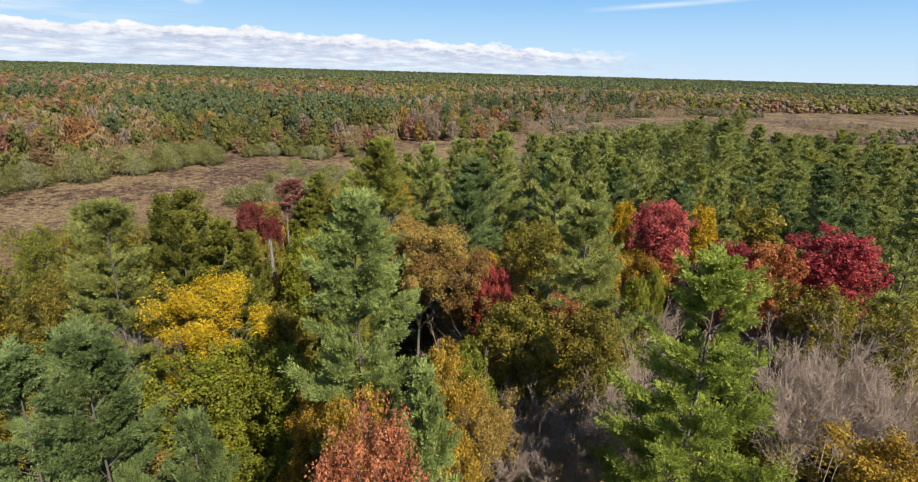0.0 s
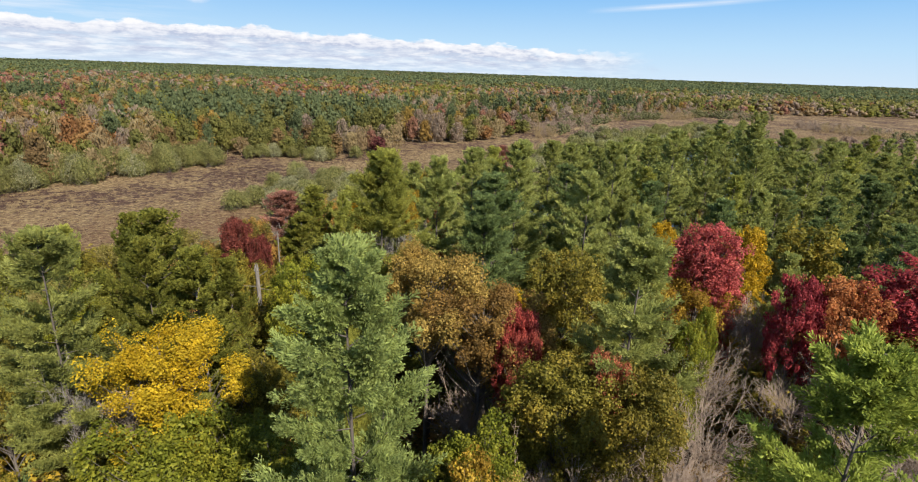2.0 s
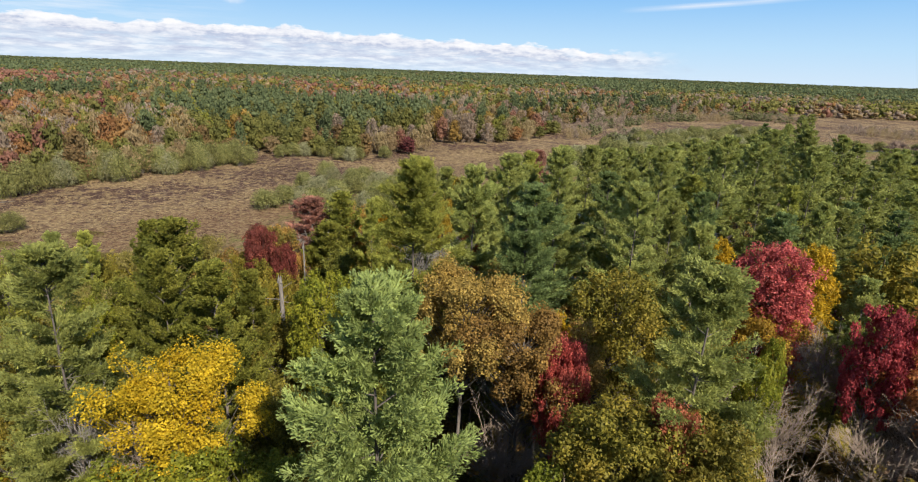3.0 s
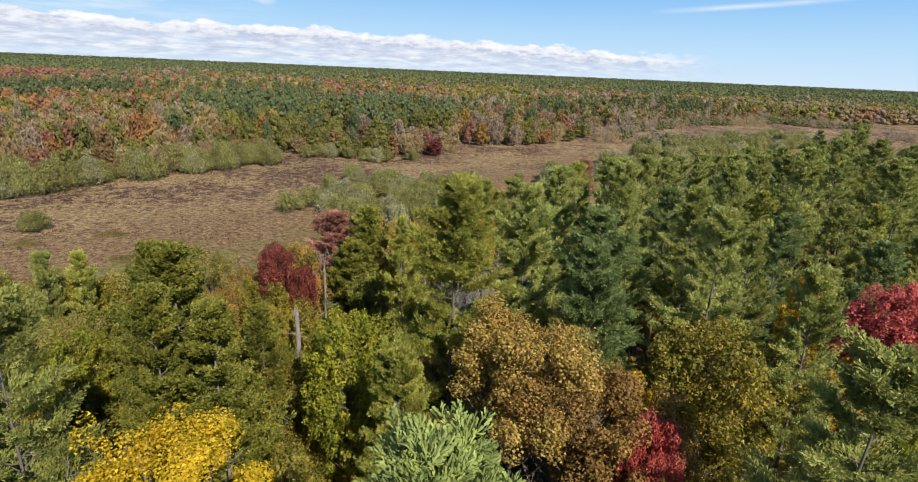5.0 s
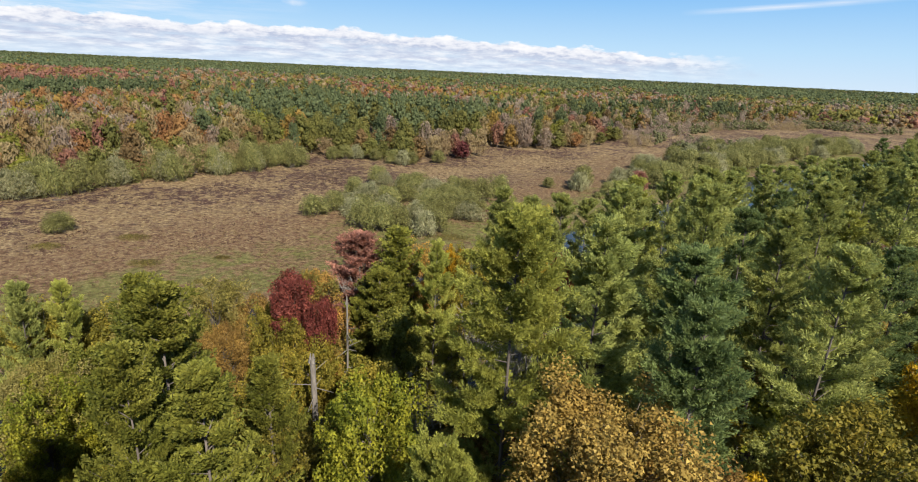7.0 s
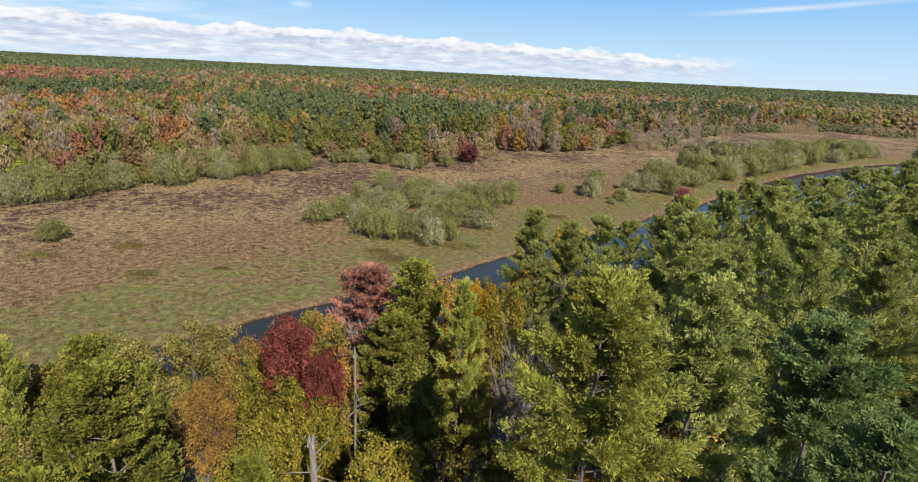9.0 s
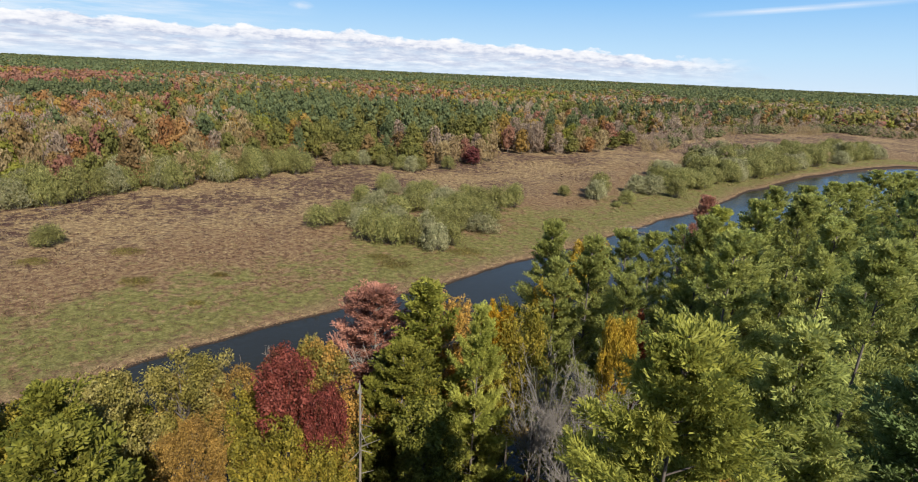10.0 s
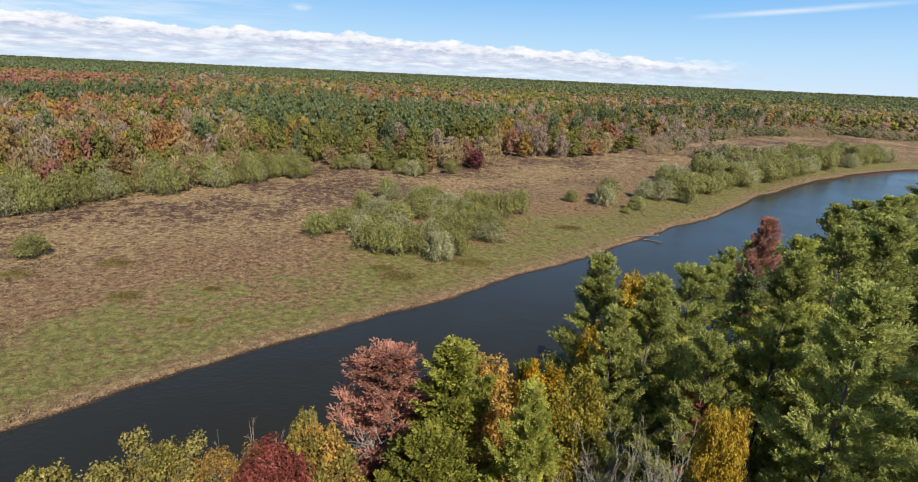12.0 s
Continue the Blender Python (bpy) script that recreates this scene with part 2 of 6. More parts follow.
def pine(height, width, depth, per=34, needle=0.20, slim=0.42, twigs=4.0, whorl=0.62, up=0.0, plump=1.0, taper=0.66):
    """A white pine: loose whorls of rising branches, each a spray of soft plumes of needles. up: how steeply the branches rise; plump: how fat the plumes are; taper: how pointed the crown is."""
    path = trunk_path(height * 0.985, 0.03)
    zs, levels = height - 0.15, []
    while zs > height - depth:
        levels.append(zs)
        zs -= whorl * (0.6 + 0.8 * RNG.random()) * (0.5 + 0.7 * min((height - zs) / depth * 2.5, 1))
    starts, bends, ends, root, axis, size = [], [], [], [], [], []
    lop = RNG.uniform(0.0, 6.28, 2)
    for zl in levels:
        rel = (height - zl) / depth
        reach = width * 0.5 * (0.07 + 1.04 * rel ** taper) * (1.0 if rel < 0.6 else 1.0 - 0.45 * (rel - 0.6))
        count = int(4 + 2.8 * RNG.random())
        spin = RNG.random() * 6.28
        for k in range(count):
            a = spin + 6.283 * k / count + RNG.normal() * 0.3
            lobed = 1.0 + 0.13 * math.sin(2 * a + lop[0] + 5 * rel) + 0.09 * math.sin(3 * a + lop[1] - 9 * rel)
            L = max(reach * lobed * RNG.uniform(0.62, 1.14), 0.15)
            rise = (0.95 - 0.85 * rel + up + 0.16 * RNG.normal()) * L
            o = np.array([math.cos(a), math.sin(a), 0.0])
            sv = np.array([-o[1], o[0], 0.0])
            b = at_height(path, np.array([zl + RNG.normal() * whorl * 0.35]))[0]
            e = b + o * L + np.array([0, 0, rise])
            e[2] = min(e[2], height)
            mid = b * 0.4 + e * 0.6 - np.array([0, 0, 0.10 * L])
            starts.append(b)
            bends.append(mid)
            ends.append(e)
            m = max(int(twigs * (0.25 + 0.95 * L) + RNG.random()), 1)
            for j in range(m + 1):
                f = 1.0 if j == 0 else 1.0 - 0.72 * RNG.random() ** 0.9
                q = mid + (e - mid) * ((f - 0.6) / 0.4) if f > 0.6 else b + (mid - b) * (f / 0.6)
                turn_ = 0.15 * RNG.normal() if j == 0 else RNG.choice((-1, 1)) * RNG.uniform(0.3, 1.15)
                d = o * math.cos(turn_) + sv * math.sin(turn_) + np.array([0, 0, RNG.uniform(0.15, 0.95) + up])
                root.append(q + RNG.normal(size=3) * 0.05 * min(L, 1.5))
                axis.append(d)
                size.append(min(0.22 + 0.14 * L, 0.50) * RNG.uniform(0.65, 1.35))
    starts, bends, ends = np.array(starts), np.array(bends), np.array(ends)
    root, axis, size = np.array(root), unit(np.array(axis)), np.array(size)
    wood = merge(trunk_mesh(path, height * 0.008, 0.02, 6), sticks(starts, bends, 0.024, 0.014, 3), sticks(bends, ends, 0.014, 0.006, 3))
    m = len(root) * per
    a = np.repeat(axis, per, 0)
    u = unit(np.cross(a, randn(m)))
    f = RNG.random(m) ** 0.85
    big = np.repeat(size, per)
    fat = 0.24 * plump * np.sqrt(big) * np.sin((0.12 + 0.86 * f ** 1.2) * math.pi) ** 0.6 * (0.55 + 0.45 * RNG.random(m))
    c = np.repeat(root, per, 0) + a * ((f - 0.15) * big * 1.4)[:, None] + u * fat[:, None] * np.array([1, 1, 0.85])
    ln = needle * (0.7 + 0.6 * RNG.random(m))
    face = unit(u + a * (f - 0.4)[:, None] + randn(m) * 0.25 + np.array([0, 0, 0.3]))
    along = unit(a * 0.8 + u * 0.5 + randn(m) * 0.25 + np.array([0, 0, 0.12]))
    return wood, spikes(c, along, face, ln, ln * slim * (0.8 + 0.5 * RNG.random(m)))


def bare(height, width, depth, limbs=34, twigs=8):
    """A leafless hardwood: a fan of rising limbs that fork into twigs."""
    path = trunk_path(height * 0.8, 0.10)
    z = height - depth + depth * 0.75 * RNG.random(limbs)
    s = at_height(path, np.clip(z, 0, height * 0.8))
    a = RNG.random(limbs) * 6.283
    o = np.column_stack([np.cos(a), np.sin(a), np.zeros(limbs)])
    L = width * 0.5 * (0.5 + 0.6 * RNG.random(limbs))
    e = s + o * L[:, None] + np.column_stack([np.zeros((limbs, 2)), np.minimum(L * (0.9 + 0.9 * RNG.random(limbs)), height - s[:, 2])])
    m = s * 0.5 + e * 0.5 - np.array([0, 0, 0.12]) + o * 0.15
    parts = [trunk_mesh(path, height * 0.005, 0.015, 6), sticks(s, m, 0.022, 0.014, 3), sticks(m, e, 0.014, 0.006, 3)]
    for base, tip in ((s, m), (m, e)):
        f = 0.25 + 0.75 * RNG.random((limbs, twigs))
        q = base[:, None] + (tip - base)[:, None] * f[..., None]
        q = q.reshape(-1, 3)
        d = unit(np.repeat(unit(e - s), twigs, 0) + randn(len(q)) * 0.5 + np.array([0, 0, 0.3]))
        t = q + d * (0.3 + 0.7 * RNG.random((len(q), 1)))
        parts.append(sticks(q, t, 0.010, 0.006, 3))
        d2 = unit(np.repeat(d, 2, 0) + randn(2 * len(q)) * 0.55)
        q2 = np.repeat(q * 0.4 + t * 0.6, 2, 0)
        parts.append(sticks(q2, q2 + d2 * (0.2 + 0.35 * RNG.random((len(q2), 1))), 0.007, 0.004, 3))
    return merge(*parts)


def inner(centre, rx, rz, count, size, g):
    """Large loose leaf clumps that close the inside of crowns: count for each row of centre."""
    n = len(centre) * count
    w = np.repeat(np.arange(len(centre)), count)
    d = unit(g.normal(size=(n, 3)))
    p = centre[w] + d * np.column_stack([rx[w], rx[w], rz[w]]) * g.uniform(0.25, 0.8, (n, 1))
    face = unit(d + g.normal(size=(n, 3)) * 0.35 + np.array([0, 0, 0.2]))
    along = unit(np.cross(face, g.normal(size=(n, 3))) + np.array([0, 0, 0.5]))
    ln = size * g.uniform(0.6, 1.3, n)
    return spikes(p, along, face, ln, ln * 0.7)


def shrub(height, width, lobes, leaves, leaf=0.3):
    """A many-stemmed willow bush: upright leafy heads, down to the ground."""
    a = np.arange(lobes) * 2.4 + RNG.normal(size=lobes) * 0.3
    u = np.sqrt((np.arange(lobes) + 0.2) / lobes)
    rr = 0.34 * width * u
    rad = width * RNG.uniform(0.14, 0.22, lobes)
    tall = rad * RNG.uniform(0.9, 1.3, lobes) * height / width * 1.15
    zc = np.maximum((height - tall) * (1.0 - 0.62 * u ** 2) * RNG.uniform(0.55, 1.0, lobes), tall * 0.8)
    c = np.column_stack([np.cos(a) * rr, np.sin(a) * rr, zc])
    root = np.column_stack([c[:, :2] * 0.2, np.full(lobes, -0.2)])
    mid = root * 0.4 + c * 0.6 + np.column_stack([c[:, :2] * 0.1, np.zeros(lobes)])
    wood = merge(sticks(root, mid, 0.06, 0.04, 3), sticks(mid, c, 0.04, 0.015, 3))
    per = leaves // lobes
    w = np.repeat(np.arange(lobes), per)
    n = len(w)
    d = unit(randn(n) + np.array([0, 0, 0.25]))
    p = c[w] + d * np.column_stack([rad[w], rad[w], tall[w]]) * RNG.uniform(0.72, 1.14, (n, 1))
    p[:, 2] = np.maximum(p[:, 2], 0.05)
    face = unit(d + randn(n) * 0.3 + np.array([0, 0, 0.15]))
    along = unit(np.cross(face, randn(n)) * 0.8 + np.array([0, 0, 0.35]))
    ln = leaf * (0.6 + 0.8 * RNG.random(n))
    core = inner(c, rad, tall, 10, leaf * 2.2, RNG)
    return wood, merge(core, spikes(p, along, face, ln, ln * 0.6))


def part(name, pair, material, parent, label=""):
    ob = new(name, mesh_of(name, pair[0], pair[1], material))
    ob.parent = parent
    if label:
        ob["label"] = label
    return ob


PROTO = {}


def plant(key, make, name, label, category, group, x, y, z, scale=(1, 1, 1), turn=0.0, lean=(0.0, 0.0)):
    """Stands a tree of that key at a place: built the first time, copied after that."""
    m = pose(x, y, z, lean[0], lean[1], turn) @ Matrix.Diagonal((*scale, 1))
    if key in PROTO:
        return copy_thing(PROTO[key], m)
    ob = tagged(new(name), label, category, group)
    make(ob)
    ob.matrix_basis = Matrix.Identity(4)
    PROTO[key] = ob
    ob.rotation_mode = "XYZ"
    first = copy_thing(ob, m)
    return first


# ---- the river and the lie of the land ----
FAR_SHORE = [(-190, -85), (-124, -10), (-60, 66.7), (-51.5, 78.4), (-42.3, 89.4), (-34.5, 97.7), (-18.2, 117.3), (0, 139), (15, 159), (38.6, 187.4),
             (64, 225), (101, 268), (135, 301), (165, 322), (200, 331), (250, 333), (330, 330), (460, 320), (700, 330)]
shore = np.array(FAR_SHORE, float)
tang = unit(np.gradient(shore, axis=0))
right = np.column_stack([tang[:, 1], -tang[:, 0]])
HALF = np.interp(np.arange(len(shore)), (0, 10, 14, 18), (22.5, 22.5, 9.0, 7.0))
middle = shore + right * HALF[:, None]


def river_gap(x, y):
    """Metres past the river's edge: plus on the marsh side, minus towards the wood (both sides outside the water), and whether it is marsh side."""
    p = np.column_stack([x.ravel(), y.ravel()])
    best = np.full(len(p), 1e9)
    side = np.zeros(len(p))
    for a, b, h0, h1 in zip(middle[:-1], middle[1:], HALF[:-1], HALF[1:]):
        d = b - a
        s = np.clip(((p - a) @ d) / (d @ d), 0, 1)
        q = p - a - s[:, None] * d
        r = np.hypot(q[:, 0], q[:, 1]) - h0 - (h1 - h0) * s
        sd = np.sign(d[0] * q[:, 1] - d[1] * q[:, 0])
        side = np.where(r < best, sd, side)
        best = np.minimum(r, best)
    return best.reshape(x.shape), side.reshape(x.shape)


def smooth(a, b, v):
    t = np.clip((v - a) / (b - a), 0, 1)
    return t * t * (3 - 2 * t)


def land(x, y):
    gap, side = river_gap(x, y)
    edge = gap + 0.55 * np.sin(x * 0.19 + 1.3 * np.sin(y * 0.11)) + 0.22 * np.sin(y * 0.83 + 2.1 * np.sin(x * 0.37))
    bank = np.where(side > 0, 0.0, 1.4 * smooth(0, 9, edge))
    z = np.where(edge < 0, -0.35 + np.maximum(edge, -4) * 0.3, -0.35 + np.minimum(edge * 0.35, 0.35)) + bank
    dist = np.hypot(x, y)
    z = z + 6.5 * smooth(500, 3200, dist) + smooth(150, 500, dist) * 1.2 * np.sin(x * 0.006 + 1) * np.sin(y * 0.005)
    z = z + 0.10 * np.sin(x * 0.7) * np.sin(y * 0.63) * smooth(1, 6, edge)
    return z, edge * np.where((side > 0) | (x > 92), 1, -1)


def spread(lo, hi, step, reach, grow=1.13):
    mid = np.arange(lo, hi + step, step)
    out, s, v = [], step, hi
    while v < reach:
        s *= grow
        v += s
        out.append(v)
    neg, s, v = [], step, lo
    while v > -reach:
        s *= grow
        v -= s
        neg.append(v)
    return np.concatenate([neg[::-1], mid, out])


def wave(x, y, scale, seed):
    """A smooth field between -1 and 1."""
    out = np.zeros_like(x)
    g = np.random.default_rng(seed)
    for i in range(7):
        a, f, ph = g.random() * 6.283, scale * (0.6 + 1.2 * g.random()), g.random() * 6.283
        out += np.sin((x * np.cos(a) + y * np.sin(a)) * 6.283 / f + ph)
    return out / 3.2


def ground_material():
    m, ns, ls = nodes_of("marsh_and_forest_floor")
    pos = ns.new("ShaderNodeTexCoord").outputs["Object"]
    at = ns.new("ShaderNodeAttribute")
    at.attribute_name = "past_bank"
    d = at.outputs["Fac"]
    big = noise_of(ns, ls, pos, 0.035, 4.0)
    mid = noise_of(ns, ls, pos, 0.16, 4.0, 0.65)
    stretch = node(ns, "ShaderNodeMapping", Scale=(0.95, 1.05, 1), Rotation=(0, 0, 0.7))
    ls.new(pos, stretch.inputs[0])
    fine = noise_of(ns, ls, stretch.outputs[0], 0.9, 6.0, 0.72)
    grit = noise_of(ns, ls, pos, 4.5, 4.0, 0.7)
    green = ramp(ns, ls, fine, [(0.38, (0.066, 0.052, 0.020)), (0.50, (0.092, 0.089, 0.027)), (0.62, (0.139, 0.126, 0.047))])
    straw = ramp(ns, ls, fine, [(0.38, (0.068, 0.038, 0.022)), (0.48, (0.135, 0.090, 0.047)), (0.60, (0.225, 0.167, 0.089))])
    rusty = ramp(ns, ls, fine, [(0.38, (0.053, 0.029, 0.017)), (0.50, (0.110, 0.065, 0.036)), (0.63, (0.172, 0.122, 0.064))])
    plum = ramp(ns, ls, fine, [(0.40, (0.026, 0.013, 0.012)), (0.55, (0.052, 0.027, 0.022)), (0.68, (0.110, 0.070, 0.046))])

    def rise(v, lo, hi, a=0.0, b=1.0):
        r = ns.new("ShaderNodeMapRange")
        for sock, val in zip(list(r.inputs)[1:5], (lo, hi, a, b)):
            sock.default_value = val
        ls.new(v, r.inputs[0])
        return r.outputs[0]

    wob = maths(ns, ls, "MULTIPLY_ADD", big, 70.0, -35.0)
    wob = maths(ns, ls, "ADD", wob, maths(ns, ls, "MULTIPLY_ADD", mid, 30.0, -15.0))
    inland = maths(ns, ls, "ADD", d, wob)
    # green by the water, then rust, then straw, with a ragged line between them
    tuft = noise_of(ns, ls, stretch.outputs[0], 0.42, 7.0, 0.72)
    ragged = maths(ns, ls, "ADD", inland, maths(ns, ls, "MULTIPLY_ADD", tuft, 44.0, -22.0))
    c = mix_colour(ns, ls, rise(ragged, 18.0, 28.0), green, rusty)
    c = mix_colour(ns, ls, rise(ragged, 42.0, 52.0), c, straw)
    rusts = rise(maths(ns, ls, "ADD", tuft, maths(ns, ls, "MULTIPLY_ADD", mid, 0.5, -0.25)), 0.52, 0.59, 0.0, 0.85)
    c = mix_colour(ns, ls, rusts, c, rusty)
    speck = noise_of(ns, ls, stretch.outputs[0], 0.34, 9.0, 0.74)
    spots = rise(maths(ns, ls, "ADD", speck, maths(ns, ls, "MULTIPLY_ADD", big, 0.55, -0.275)), 0.475, 0.53)
    spots = maths(ns, ls, "MULTIPLY", spots, rise(inland, 36.0, 70.0, 0.06, 1.0))
    c = mix_colour(ns, ls, spots, c, plum)
    pale = rise(maths(ns, ls, "ADD", noise_of(ns, ls, stretch.outputs[0], 1.7, 5.0, 0.7), maths(ns, ls, "MULTIPLY_ADD", tuft, 0.6, -0.3)), 0.56, 0.60, 0.0, 0.55)
    c = mix_colour(ns, ls, maths(ns, ls, "MULTIPLY", pale, rise(inland, 10.0, 40.0)), c, (0.270, 0.212, 0.112))
    # dried mud and dead stalks along the water
    mud = ns.new("ShaderNodeMapRange")
    mud.inputs[1].default_value, mud.inputs[2].default_value, mud.inputs[3].default_value, mud.inputs[4].default_value = 0.2, 5.5, 1.0, 0.0
    ls.new(maths(ns, ls, "ADD", d, maths(ns, ls, "MULTIPLY_ADD", fine, 6.0, -3.0)), mud.inputs[0])
    brown = ramp(ns, ls, grit, [(0.3, (0.055, 0.032, 0.022)), (0.7, (0.155, 0.098, 0.058))])
    c = mix_colour(ns, ls, mud.outputs[0], c, brown)
    c = mix_colour(ns, ls, maths(ns, ls, "MULTIPLY", mud.outputs[0], rise(fine, 0.50, 0.58, 0.0, 0.75)), c, (0.215, 0.150, 0.086))
    # dark line at the water's edge: the undercut bank's shade, put into the colour
    undercut_shade = rise(maths(ns, ls, "ADD", d, maths(ns, ls, "MULTIPLY_ADD", grit, 1.6, -0.8)), 0.25, 0.75, 1.0, 0.0)
    c = mix_colour(ns, ls, undercut_shade, c, (0.022, 0.015, 0.011))
    litter = ramp(ns, ls, grit, [(0.3, (0.030, 0.021, 0.014)), (0.6, (0.080, 0.048, 0.028)), (0.8, (0.150, 0.090, 0.045))])
    woods = ns.new("ShaderNodeMapRange")
    woods.inputs[1].default_value, woods.inputs[2].default_value, woods.inputs[3].default_value, woods.inputs[4].default_value = -3.0, -0.5, 1.0, 0.0
    ls.new(d, woods.inputs[0])
    c = mix_colour(ns, ls, woods.outputs[0], c, litter)
    c = mix_colour(ns, ls, 0.5, c, mix_colour(ns, ls, 1.0, c, ramp(ns, ls, grit, [(0.30, (0.25, 0.25, 0.25)), (0.70, (1.7, 1.7, 1.7))]), "MULTIPLY"))
    p = ns["Principled BSDF"]
    ls.new(c, p.inputs["Base Color"])
    p.inputs["Roughness"].default_value = 0.95
    p.inputs["Specular IOR Level"].default_value = 0.1
    b = node(ns, "ShaderNodeBump", Strength=0.9, Distance=0.5)
    ls.new(maths(ns, ls, "ADD", fine, maths(ns, ls, "MULTIPLY", grit, 0.3)), b.inputs["Height"])
    ls.new(b.outputs[0], p.inputs["Normal"])
    return m


xs, ys = spread(-140, 190, 1.8, 4750), spread(20, 350, 1.8, 4750)
gx, gy = np.meshgrid(xs, ys)
gz, past = land(gx, gy)
nx, ny = len(xs), len(ys)
idx = np.arange(nx * ny).reshape(ny, nx)
quads = np.stack([idx[:-1, :-1], idx[:-1, 1:], idx[1:, 1:], idx[1:, :-1]], -1).reshape(-1, 4)
ground_mesh = mesh_of("ground", np.column_stack([gx.ravel(), gy.ravel(), gz.ravel()]), quads, ground_material())
attr = ground_mesh.attributes.new("past_bank", "FLOAT", "POINT")
attr.data.foreach_set("value", past.ravel().astype(np.float32))
ground_mesh.polygons.foreach_set("use_smooth", np.ones(len(quads), bool))
ground = tagged(new("ground", ground_mesh), "brown and green grassy marsh with leaf-strewn wooded banks", "ground", kind="structure")


def water_material():
    m, ns, ls = nodes_of("river_water")
    pos = ns.new("ShaderNodeTexCoord").outputs["Object"]
    p = ns["Principled BSDF"]
    p.inputs["Base Color"].default_value = (0.010, 0.0095, 0.006, 1)
    p.inputs["Specular IOR Level"].default_value = 0.32
    p.inputs["Roughness"].default_value = 0.10
    p.inputs["IOR"].default_value = 1.33
    mp = node(ns, "ShaderNodeMapping", Scale=(1.0, 1.6, 1))
    ls.new(pos, mp.inputs[0])
    w = noise_of(ns, ls, mp.outputs[0], 1.6, 4.0, 0.6)
    w2 = noise_of(ns, ls, pos, 0.08, 2.0)
    b = node(ns, "ShaderNodeBump", Strength=0.45, Distance=0.2)
    ls.new(maths(ns, ls, "MULTIPLY", w, w2), b.inputs["Height"])
    ls.new(b.outputs[0], p.inputs["Normal"])
    return m


wl, wr = middle - right * (HALF + 4)[:, None], middle + right * (HALF + 4)[:, None]
n = len(middle)
wv = np.concatenate([np.column_stack([wl, np.full(n, -0.35)]), np.column_stack([wr, np.full(n, -0.35)])])
wf = np.array([(i, i + n, i + n + 1, i + 1) for i in range(n - 1)])
tagged(new("river_water", mesh_of("river_water", wv, wf, water_material())), "calm dark blue river between marsh and wood", "river", kind="structure")


